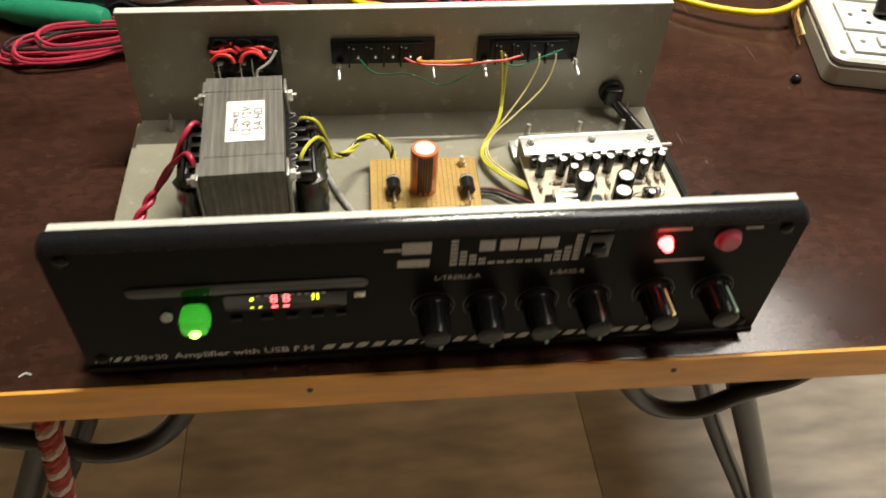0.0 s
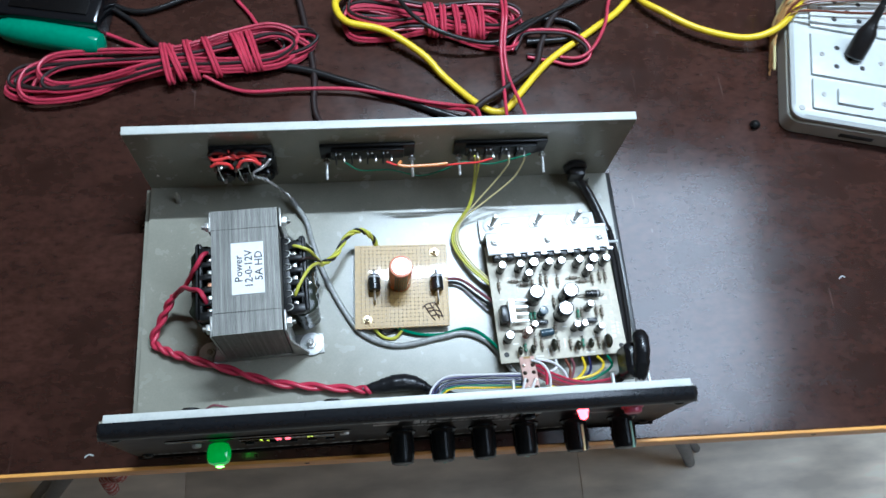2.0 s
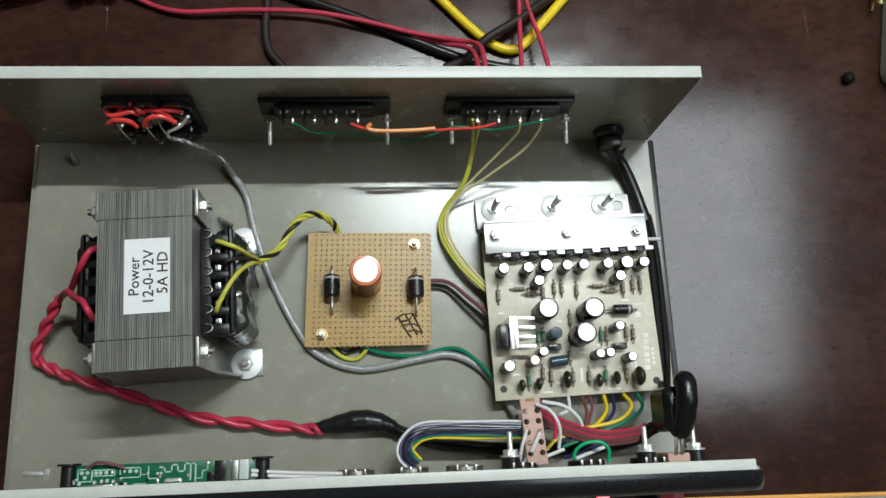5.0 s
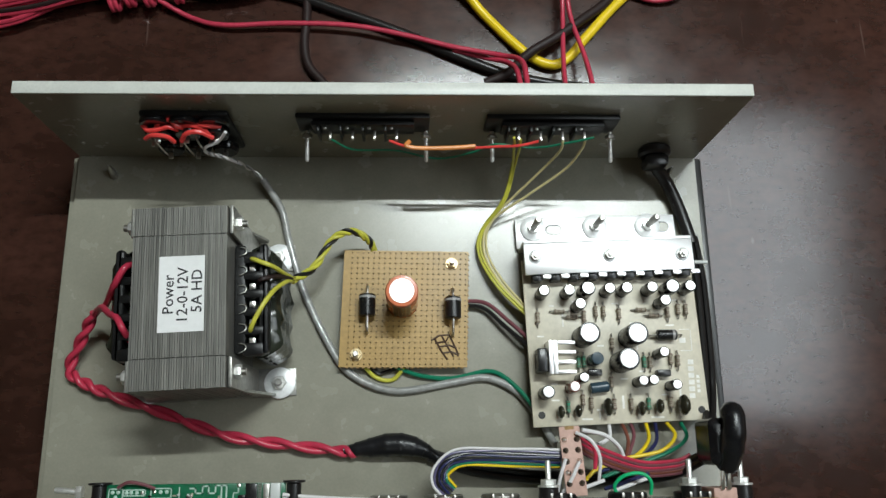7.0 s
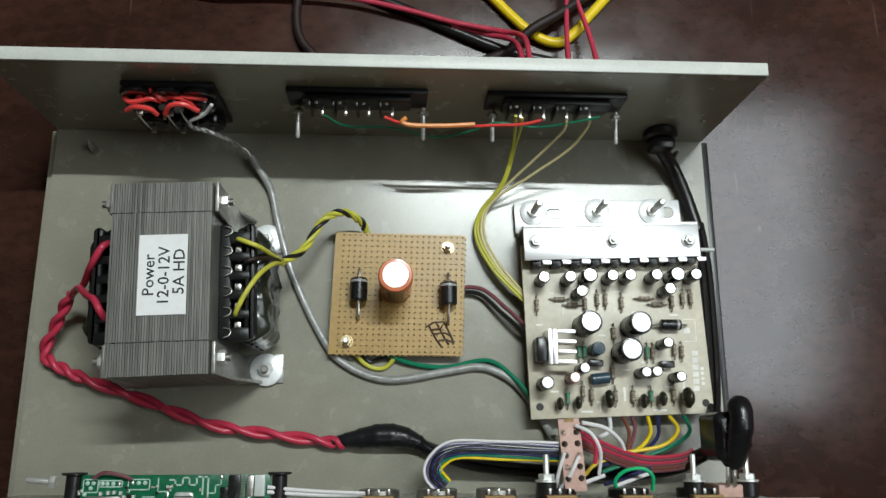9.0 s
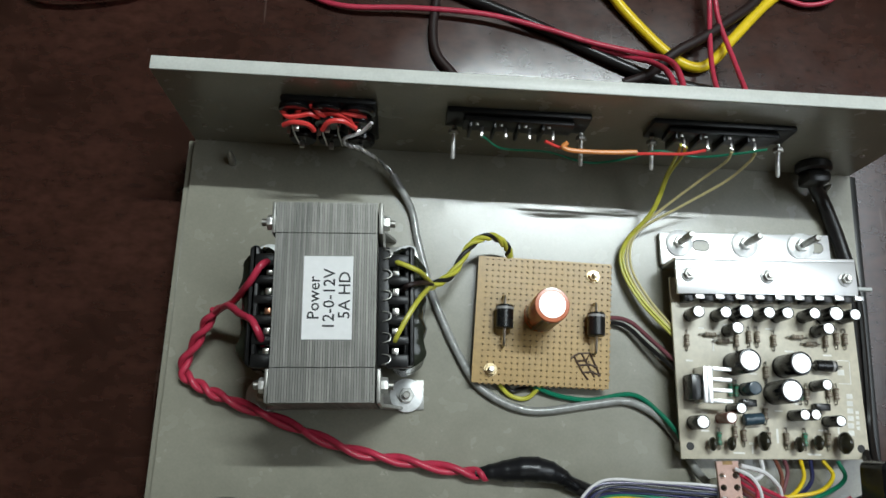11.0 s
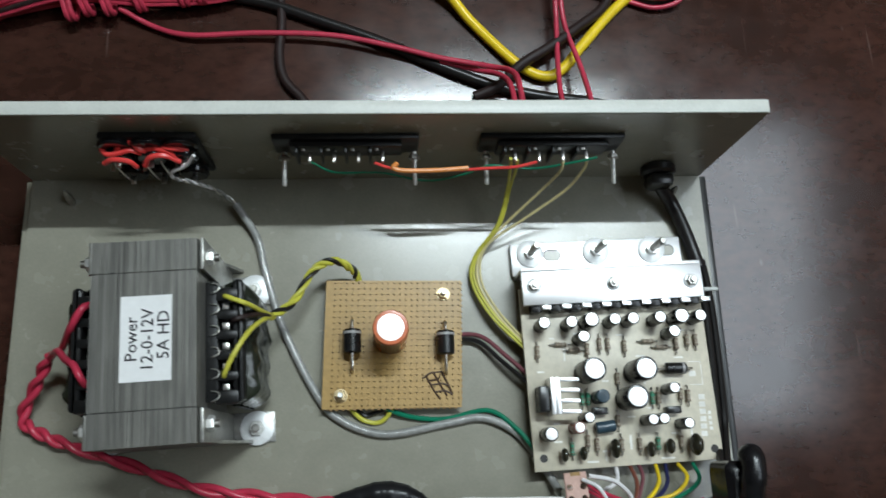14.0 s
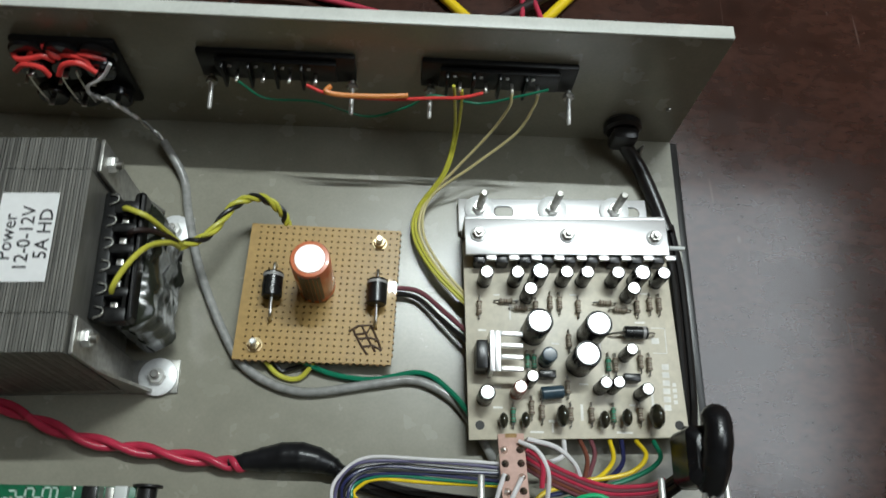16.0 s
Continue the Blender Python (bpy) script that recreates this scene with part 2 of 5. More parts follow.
    digits=surf("red_digits", (0.9, 0.1, 0.1), 0.3, glow=(1.0, 0.10, 0.12), power=4.0),
    marks=surf("yellow_segments", (0.7, 0.8, 0.1), 0.3, glow=(0.75, 0.9, 0.05), power=2.0),
    tube_glow=surf("tube_glass", (0.9, 0.9, 0.9), 0.3, glow=(0.95, 1.0, 0.97), power=3.0),
)

# ---- building blocks; all lengths in mm ----
FRAMES = {}


def thing(name, label, category, x, y, z, rz=0.0, group="", kind=""):
    ob = new(name)
    ob.empty_display_size = 0.01
    ob.matrix_basis = pose(x * MM, y * MM, z * MM, 0, 0, rz)
    FRAMES[ob.name] = ob.matrix_basis.copy()
    return tagged(ob, label, category, group, kind)


def to_mesh(bm, name, frame_of=None):
    bmesh.ops.scale(bm, vec=(MM, MM, MM), verts=bm.verts)
    if frame_of is not None:
        bmesh.ops.transform(bm, matrix=frame_of.inverted(), verts=bm.verts)
    bmesh.ops.recalc_face_normals(bm, faces=bm.faces)
    me = bpy.data.meshes.new(name)
    bm.to_mesh(me)
    bm.free()
    me.shade_smooth()
    me.set_sharp_from_angle(angle=radians(38))
    return me


def part(name, bm, material, parent, label="", kind=""):
    """One mesh under a thing or a part; bm is in world mm."""
    fr = FRAMES[parent.name]
    me = to_mesh(bm, name, fr)
    me.materials.append(M[material])
    ob = new(name, me)
    ob.parent = parent
    FRAMES[ob.name] = fr
    return tagged(ob, label, kind=kind)


def solo(name, bm, material, label, category, group="", kind=""):
    """A thing that is one mesh, its origin at the middle of its foot."""
    xs, ys, zs = [[v.co[i] for v in bm.verts] for i in range(3)]
    fr = Matrix.Translation(((min(xs) + max(xs)) / 2 * MM, (min(ys) + max(ys)) / 2 * MM, min(zs) * MM))
    me = to_mesh(bm, name, fr)
    me.materials.append(M[material])
    ob = new(name, me)
    ob.matrix_basis = fr
    FRAMES[ob.name] = fr
    return tagged(ob, label, category, group, kind)


def moved(bm, n0, m):
    bm.verts.ensure_lookup_table()
    for v in bm.verts[n0:]:
        v.co = m @ v.co


def turn(cx, cy, deg):
    return Matrix.Translation((cx, cy, 0)) @ Matrix.Rotation(radians(deg), 4, "Z") @ Matrix.Translation((-cx, -cy, 0))


def box(x0, x1, y0, y1, z0, z1, bev=0.0, bm=None, m=None):
    own = bmesh.new()
    vs = [own.verts.new((x, y, z)) for x in (x0, x1) for y in (y0, y1) for z in (z0, z1)]
    for f in ((0, 1, 3, 2), (4, 6, 7, 5), (0, 4, 5, 1), (2, 3, 7, 6), (0, 2, 6, 4), (1, 5, 7, 3)):
        own.faces.new([vs[i] for i in f])
    if bev:
        bmesh.ops.bevel(own, geom=list(own.edges), offset=bev, segments=2, affect="EDGES", profile=0.5)
    if m is not None:
        bmesh.ops.transform(own, matrix=m, verts=own.verts)
    if bm is None:
        return own
    return join(bm, own)


def join(bm, own):
    own.verts.index_update()
    nv = [bm.verts.new(v.co) for v in own.verts]
    for f in own.faces:
        bm.faces.new([nv[v.index] for v in f.verts])
    own.free()
    return bm


def axis_matrix(c, axis):
    r = {"z": Matrix.Identity(4), "y": Matrix.Rotation(radians(-90), 4, "X"), "-y": Matrix.Rotation(radians(90), 4, "X"),
         "x": Matrix.Rotation(radians(90), 4, "Y")}[axis] if isinstance(axis, str) else Vector(axis).to_track_quat("Z", "Y").to_matrix().to_4x4()
    return Matrix.Translation(c) @ r


def lathe(c, prof, axis="z", seg=20, bm=None):
    """A turned body: (radius, height) rows from its foot at c along axis; closed at both ends."""
    own = bmesh.new()
    mtx = axis_matrix(c, axis)
    rings = []
    for r, h in prof:
        rings.append([own.verts.new(mtx @ Vector((r * math.cos(2 * math.pi * i / seg), r * math.sin(2 * math.pi * i / seg), h))) for i in range(seg)])
    for a, b in zip(rings, rings[1:]):
        for i in range(seg):
            own.faces.new((a[i], a[(i + 1) % seg], b[(i + 1) % seg], b[i]))
    own.faces.new(rings[0][::-1])
    own.faces.new(rings[-1])
    return own if bm is None else join(bm, own)


def cyl(c, r, h, axis="z", seg=16, bev=0.0, bm=None):
    if bev:
        return lathe(c, [(r - bev, 0), (r, bev), (r, h - bev), (r - bev, h)], axis, seg, bm)
    return lathe(c, [(r, 0), (r, h)], axis, seg, bm)


def hexnut(c, r, h, axis="z", bm=None):
    return lathe(c, [(r * 0.93, 0), (r, h * 0.15), (r, h * 0.85), (r * 0.9, h)], axis, 6, bm)


def spline(pts, res=8, closed=False):
    """Catmull-Rom through pts."""
    p = [Vector(q) for q in pts]
    n = len(p)
    out = []
    for i in range(n if closed else n - 1):
        a = p[(i - 1) % n] if closed or i else p[0] * 2 - p[1]
        b, c = p[i], p[(i + 1) % n]
        d = p[(i + 2) % n] if closed or i + 2 < n else p[-1] * 2 - p[-2]
        for s in range(res):
            t = s / res
            out.append(0.5 * (2 * b + (c - a) * t + (2 * a - 5 * b + 4 * c - d) * t * t + (3 * b - a - 3 * c + d) * t ** 3))
    if not closed:
        out.append(p[-1])
    return out


def frames_along(path):
    tang = [(path[min(i + 1, len(path) - 1)] - path[max(i - 1, 0)]).normalized() for i in range(len(path))]
    nrm = tang[0].orthogonal().normalized()
    out = []
    for t in tang:
        nrm = (nrm - t * nrm.dot(t))
        nrm = nrm.normalized() if nrm.length > 1e-6 else t.orthogonal().normalized()
        out.append((nrm, t.cross(nrm)))
    return out


def sweep(path, r, seg=8, bm=None):
    """A round body along a fine path; r is a number or one radius a point."""
    own = bmesh.new() if bm is None else bm
    rings = []
    for i, (p, (u, v)) in enumerate(zip(path, frames_along(path))):
        rad = r if isinstance(r, (int, float)) else r[i]
        rings.append([own.verts.new(p + (u * math.cos(2 * math.pi * j / seg) + v * math.sin(2 * math.pi * j / seg)) * rad) for j in range(seg)])
    for a, b in zip(rings, rings[1:]):
        for j in range(seg):
            own.faces.new((a[j], a[(j + 1) % seg], b[(j + 1) % seg], b[j]))
    own.faces.new(rings[0][::-1])
    own.faces.new(rings[-1])
    return own


def wire(pts, r, res=8, seg=8, bm=None, shift=(0, 0, 0)):
    s = Vector(shift)
    return sweep([p + s for p in spline(pts, res)], r, seg, bm)


def twist(pts, r, turns, lay, phase, res=14, seg=8):
    """One strand of a twisted bundle laid round a path."""
    path = spline(pts, res)
    out, n = [], len(path) - 1
    for i, (p, (u, v)) in enumerate(zip(path, frames_along(path))):
        a = phase + 2 * math.pi * turns * i / n
        out.append(p + (u * math.cos(a) + v * math.sin(a)) * lay)
    return sweep(out, r, seg)


def lettering(text, size, m, depth=0.05, bold=0.0):
    """Built-in font as a thin mesh, in mm, laid by the matrix m (x along the line, y up the letters)."""
    cu = bpy.data.curves.new("lettering", "FONT")
    cu.body, cu.size, cu.extrude, cu.resolution_u, cu.offset = text, size, depth, 2, bold
    ob = new("lettering", cu)
    me = bpy.data.meshes.new_from_object(ob.evaluated_get(bpy.context.evaluated_depsgraph_get()))
    bm = bmesh.new()
    bm.from_mesh(me)
    bpy.data.objects.remove(ob)
    bpy.data.meshes.remove(me)
    bpy.data.curves.remove(cu)
    bmesh.ops.transform(bm, matrix=m, verts=bm.verts)
    return bm


def rounded_slab(x0, x1, y0, y1, z0, z1, rad, seg=6, bev=0.0):
    """A slab with round corners seen from above."""
    own = bmesh.new()
    ring = []
    for cx, cy, a0 in ((x1 - rad, y1 - rad, 0), (x0 + rad, y1 - rad, 90), (x0 + rad, y0 + rad, 180), (x1 - rad, y0 + rad, 270)):
        for i in range(seg + 1):
            a = radians(a0 + 90 * i / seg)
            ring.append((cx + rad * math.cos(a), cy + rad * math.sin(a)))
    cx, cy = (x0 + x1) / 2, (y0 + y1) / 2
    rows = [(z0, 0), (z1, 0)] if not bev else [(z0, bev), (z0 + bev, 0), (z1 - bev, 0), (z1, bev)]
    loops = []
    for z, inset in rows:
        loops.append([own.verts.new((x - math.copysign(inset, x - cx), y - math.copysign(inset, y - cy), z)) for x, y in ring])
    for a, b in zip(loops, loops[1:]):
        for i in range(len(ring)):
            j = (i + 1) % len(ring)
            own.faces.new((a[i], a[j], b[j], b[i]))
    own.faces.new(loops[0][::-1])
    own.faces.new(loops[-1])
    return own


UPRIGHT = Matrix.Rotation(radians(90), 4, "X")      # letters that stand on a front face, read from -y

# ---- the room ----
def slab(name, x0, x1, y0, y1, z0, z1, material, label):
    return solo(name, box(x0, x1, y0, y1, z0, z1), material, label, name.split("_")[0], kind="structure")


slab("wall_north", -2300, 2700, 2000, 2120, -760, 1960, "wall", "plain warm beige painted wall behind the table")
slab("wall_south", -2300, 2700, -2120, -2000, -760, 1960, "wall", "plain warm beige painted wall in front of the table")
slab("wall_east", 2700, 2820, -2120, 2120, -760, 1960, "wall", "plain warm beige painted side wall")
slab("wall_west", -2420, -2300, -2120, 2120, -760, 1960, "wall", "plain warm beige painted side wall")
slab("ceiling", -2420, 2820, -2120, 2120, 1960, 2060, "ceil", "plain cream painted ceiling")
floor = slab("floor", -2300, 2700, -2000, 2000, -800, -762, "grout", "grey-brown tiled floor under the work table")

fixture = thing("tube_lamp", "white hanging batten with a lit fluorescent tube", "lamp", 460, 600, 1450)
part("batten", box(130, 790, 580, 620, 1465, 1500, 4), "white", fixture)
part("tube", cyl((160, 600, 1446), 13, 600, "x", 16, 2), "tube_glow", fixture, "lit fluorescent tube")
for fx in (149, 761):
    part("end_cap", box(fx, fx + 9, 584, 616, 1430, 1464, 2), "white", fixture)
for fx in (230, 690):
    part("rod", cyl((fx, 600, 1500), 4, 460, "z", 10), "white", fixture)
fixture = thing("panel_lamp", "flat white ceiling lamp with a lit cool panel", "lamp", 1360, 120, 1900)
part("frame", box(950, 1770, -525, 765, 1910, 1958, 4), "white", fixture)
part("diffuser", box(970, 1750, -505, 745, 1898, 1909, 2), "panel_glow", fixture, "lit cool-white diffuser")

# ---- the work table ----
TT_ANGLE = -0.85
tt = turn(0, -10.0, TT_ANGLE)
table = thing("work_table", "dark rosewood laminate folding table with an orange wooden edge", "table", 100, 350, TABLE - 24)
part("tabletop", box(-560, 850, -8.0, 720, TABLE - 23, TABLE, 0.6, m=tt), "table", table)
part("edge_strip", box(-560, 850, -10.2, -8.05, TABLE - 24, TABLE - 0.4, 0.5, m=tt), "edge", table, "orange varnished wooden edge strip with nail holes")
for nx in (98, 277, -120, 430):
    part("nail", cyl((nx, -10.15 - 0.0148 * nx, TABLE - 9), 1.5, 0.5, "-y", 10), "lam_gap", table)


def table_leg_pair(mid, side):
    """Folding leg frame: two splayed tubes, a bowed hinge tube under the top and the rear leg."""
    def q(*pts):
        return [(mid + side * x, y, z) for x, y, z in pts]
    part("leg", wire(q((178, 30, TABLE - 30), (212, 30, -119), (289, 30, -289), (412, 30, -573), (489, 30, -757)), 8.5, seg=12), "leg", table)
    part("leg", wire(q((158, 50, TABLE - 34), (220, 50, -185), (296, 50, -332), (410, 50, -560), (504, 50, -757)), 6.5, seg=12), "leg", table)
    part("hinge", wire(q((112, 20, TABLE - 28), (126, 20, -84), (150, 20, -114), (180, 20, -122), (207, 20, -104), (236, 20, -88), (262, 20, TABLE - 28)), 6, seg=10), "leg", table)
    part("leg", wire(q((199, 640, TABLE - 30), (356, 640, -480), (454, 640, -757)), 9.5, seg=12), "leg", table)


table_leg_pair(151, 1)
table_leg_pair(151, -1)

rope = thing("rope", "red and white braided rope hanging below the table", "rope", -70, 5, -420)
rpts = [(-40, 22, TABLE - 24), (-46, 6, -110), (-68, 10, -200), (-110, 20, -300), (-140, 20, -420)]
for i, mat_name in enumerate(("rope_r", "rope_w", "rope_r")):
    part("strand", twist(rpts, 3.6, 18, 3.3, i * 2.1, res=30), mat_name, rope)

# ---- amplifier chassis ----
amp = thing("amplifier_chassis", "open beige metal amplifier case with a black front panel, lid off", "amplifier", 156, 88, TABLE)
tray = box(0, 311, 4, 170.6, -1.2, 0)
part("floor_pan", tray, "chassis", amp)
part("side_flange", box(-3.2, -0.05, 4, 170.6, -9.5, -2.0, 0.5), "chassis", amp)
part("side_flange", box(311.05, 314.4, 4, 170.6, -9.5, -0.6, 0.5), "leg", amp)
back = box(0, 311, 170.7, 171.9, -9.5, 72.0)
lip = box(0.0, 311.0, 170.7, 176.2, 72.05, 73.1, 0.3)
for bm in (back, lip):
    for v in bm.verts:
        if v.co.z > 60:
            v.co.z -= 2.0 * (311 - v.co.x) / 311      # the sheet is bent a little lower at this end
            v.co.x += 0.9 * (311 - v.co.x) / 311
part("back_panel", back, "chassis", amp)
part("back_lip", lip, "chassis_lit", amp)
part("inner_panel", box(3, 313, 3.6, 4.8, -8, 75.0), "chassis", amp)
part("front_lip", box(5.0, 311.5, 3.5, 7.6, 75.05, 76.3, 0.3), "chassis_lit", amp)
for fx, fy in ((18, 18), (293, 18), (18, 155), (293, 155)):
    part("rubber_foot", cyl((fx, fy, TABLE), 8, -TABLE - 1.3, "z", 16, 1), "w_black", amp)

# front moulding: a black plate with rounded upper corners and a glossy bevelled rim, profiles swept along x
def moulding(prof):
    bm = bmesh.new()
    cols = []
    for x, cut in ((1.0, 5.2), (1.5, 3.0), (2.6, 1.2), (4.6, 0.0), (311.6, 0.0), (313.8, 1.2), (315.2, 3.0), (315.8, 5.2)):
        cols.append([bm.verts.new((x, y, z - cut * max(0.0, (z - 66.0) / 10.6))) for y, z in prof])
    for a, b in zip(cols, cols[1:]):
        for i in range(len(prof)):
            j = (i + 1) % len(prof)
            bm.faces.new((a[i], a[j], b[j], b[i]))
    bm.faces.new(cols[0])
    bm.faces.new(cols[-1][::-1])
    return bm


fascia = part("fascia", moulding([(3.4, -7.5), (3.4, 70.4), (-3.2, 70.4), (-3.2, -4.0), (-4.4, -4.6), (-4.4, -7.5)]), "fascia", amp, "black moulded plastic front panel with silver print")
part("rim", moulding([(3.4, 70.45), (3.4, 76.6), (0.2, 76.6), (-1.6, 75.6), (-4.2, 72.2), (-4.4, 71.0), (-4.0, 70.45)]), "rim", amp, "glossy bevelled upper rim")
FY = -3.2
for sx, sz in ((9, 66), (307, 66), (8, 1), (308, 1)):
    part("screw", lathe((sx, FY, sz), [(3.2, 0), (3.2, 0.5), (2.2, 1.5), (0.8, 1.8)], "-y", 14), "knob", amp)


def knob(x, z, pointer, turned):
    k = part("knob", lathe((x, FY, z), [(8.6, 0), (8.6, 1.0), (7.6, 1.6), (7.0, 3.0), (6.7, 15.8), (6.0, 18.0), (4.6, 18.6), (0.6, 18.4)], "-y", 28), "knob", amp, "glossy black rotary knob")
    a = radians(turned)
    m = Matrix.Translation((x, FY, z)) @ Matrix.Rotation(a, 4, "Y")
    part("pointer", box(-0.8, 0.8, -18.8, -4.0, -7.15, -5.9, 0.2, m=m), pointer, k, "pale pointer line")
    for i in range(18):
        b = 2 * math.pi * i / 18
        if abs(((b - a + math.pi) % (2 * math.pi)) - math.pi) > 0.2:
            ribm = Matrix.Translation((x, FY, z)) @ Matrix.Rotation(b, 4, "Y")
            part("rib", box(-0.35, 0.35, -13.2, -3.2, -7.15, -6.7, m=ribm), "knob", k)
    ring = bmesh.new()
    for i in range(26):
        t0 = radians(-40 + 260 * i / 26)
        t1 = radians(-40 + 260 * (i + 1) / 26)
        q = [(x + r * math.cos(t), FY - 0.06, z + r * math.sin(t)) for r, t in ((9.6, t0), (9.6, t1), (9.95, t1), (9.95, t0))]
        lo = [ring.verts.new(c) for c in q]
        hi = [ring.verts.new((c[0], c[1] + 0.05, c[2])) for c in q]
        for f in ((lo[0], lo[1], lo[2], lo[3]), (hi[3], hi[2], hi[1], hi[0])):
            ring.faces.new(f)
    part("dial_ring", ring, "dull_ring", amp)


for kx, kz, pm, ta in ((155.5, 25.5, "pointer", -18), (179, 25.5, "pointer", -10), (203, 25.5, "pointer", -15), (227.5, 25.5, "pointer", -12), (257, 27.5, "pointer_y", -158), (285.5, 27.5, "pointer", -152)):
    knob(kx, kz, pm, ta)

led = part("power_led", lathe((254, FY, 61), [(3.2, 0), (3.2, 1.0), (2.6, 1.2), (2.5, 3.4), (1.9, 4.8), (0.5, 5.4)], "-y", 18), "led", amp, "round indicator lamp lit red")
part("push_button", lathe((282, FY, 61), [(6.0, 0), (6.0, 0.8), (5.0, 1.0), (4.8, 3.0), (4.0, 3.8)], "-y", 22), "pink", amp, "round pink push button")
sw = part("slide_switch", box(219, 230, FY - 0.9, FY - 0.02, 54, 68, 0.3), "gloss", amp)
part("slider", box(221.5, 227.5, FY - 3.0, FY - 0.95, 57, 62, 0.5), "knob", sw)

# long window for the player module
def upright_slab(x0, x1, z0, z1, y0, y1, rad):
    s = rounded_slab(x0, x1, z0, z1, y0, y1, rad, 6, 0.25)
    for v in s.verts:
        v.co = Vector((v.co.x, -v.co.z, v.co.y))
    return s


part("card_groove", upright_slab(28, 127.5, 41.8, 48.6, -FY + 0.02, -FY + 0.7, 3.3), "gloss", amp, "long glossy groove with round ends")
win = part("player_window", upright_slab(66, 118, 30.6, 41.2, -FY + 0.02, -FY + 1.0, 1.5), "gloss", amp, "glossy black display window")
for i in range(9):
    part("print_bar", box(80 + i * 3.4, 82 + i * 3.4, FY - 1.07, FY - 1.01, 39.9, 40.7), "print", win)
for i, ch in enumerate("88"):
    part("digit", lettering(ch, 7.4, Matrix.Translation((85.4 + i * 5.2, FY - 1.05, 35.6)) @ UPRIGHT), "digits", win, "lit red display digit")
for dx, dz, w, h in ((85.8, 32.4, 2.8, 1.2), (90.6, 32.4, 2.8, 1.2)):
    part("digit", box(dx, dx + w, FY - 1.1, FY - 1.04, dz, dz + h), "digits", win)
for dx, dz, w, h in ((77.4, 37.4, 1.5, 2.0), (103.2, 36.2, 1.0, 4.0), (105.2, 36.2, 1.0, 4.0), (77.0, 32.6, 1.4, 0.7), (80.4, 32.6, 1.4, 0.7)):
    part("segment", box(dx, dx + w, FY - 1.1, FY - 1.04, dz, dz + h), "marks", win, "lit yellow-green display segment")
for bx in (70, 83, 94, 105, 115):
    part("player_button", box(bx - 2.6, bx + 2.6, FY - 1.6, FY - 0.03, 24.4, 26.4, 0.4), "knob", amp)
part("player_button", lathe((41.5, FY, 29), [(2.6, 0), (2.6, 1.4), (2.0, 1.9)], "-y", 14), "print", amp)
part("remote_eye", box(121, 126, FY - 1.3, FY - 0.04, 36, 39.5, 0.4), "dull", amp)
# silver print
def slanted(x0, w, z0, z1, lean):
    sl = bmesh.new()
    q = [(x0, z0), (x0 + w, z0), (x0 + w + lean, z1), (x0 + lean, z1)]
    lo, hi = [[sl.verts.new((x, yy, z)) for x, z in q] for yy in (FY - 0.08, FY - 0.02)]
    sl.faces.new(lo)
    sl.faces.new(hi[::-1])
    for a in range(4):
        sl.faces.new((lo[a], lo[(a + 1) % 4], hi[(a + 1) % 4], hi[a]))
    return sl


for i in range(4):
    part("print_stripe", slanted(4.0 + i * 4.1, 2.4, -1.6, 1.6, 2.2), "print", fascia)
for text, x0, wide in (("30+30", 21.5, 1.05), ("Amplifier with USB F.M", 39.0, 1.22)):
    part("print_line", lettering(text, 5.4, Matrix.Translation((x0, FY - 0.06, -1.6)) @ UPRIGHT @ Matrix.Diagonal((wide, 1, 1, 1)), 0.05, 0.07), "print", fascia)
for i in range(21):
    x0 = 105 + i * 7.6
    if x0 < 262:
        part("print_stripe", slanted(x0, 4.6, -1.6, 1.9, 2.4), "print", fascia)
heights = [7, 4, 3, 2, 1, 1, 1, 1, 1, 1, 2, 3, 4, 7]
for i, n in enumerate(heights):
    col = bmesh.new()
    for j in range(n):
        box(161.5 + i * 4.05, 164.6 + i * 4.05, FY - 0.08, FY - 0.02, 52.5 + j * 2.3, 54.0 + j * 2.3, bm=col)
    part("print_column", col, "print", fascia)
for i, w in enumerate((6.6, 7.6, 7.6, 7.6)):
    x0 = 173.5 + i * 8.6
    part("logo_block", box(x0, x0 + w, FY - 0.08, FY - 0.02, 60.5, 67, 0), "print", fascia, "plain silver logo block")
part("logo_block", box(141.5, 153.5, FY - 0.08, FY - 0.02, 60.5, 67.5), "print", fascia)
part("logo_block", box(134, 141.3, FY - 0.08, FY - 0.02, 62.5, 64.0), "print", fascia)
part("logo_block", box(139.5, 153.0, FY - 0.08, FY - 0.02, 52.5, 57.0), "print", fascia)
part("print_line", lettering("L-TREBLE-R", 4.0, Matrix.Translation((155.5, FY - 0.06, 43.5)) @ UPRIGHT), "print", fascia)
part("print_line", lettering("L-BASS-R", 4.0, Matrix.Translation((206, FY - 0.06, 43.5)) @ UPRIGHT), "print", fascia)
for x0, x1, z0 in ((249, 264, 67.5), (288, 296, 66.5), (252, 275, 48), (219.5, 229.5, 69.4)):
    part("print_bar", box(x0, x1, FY - 0.08, FY - 0.02, z0, z0 + 1.5), "print", fascia)

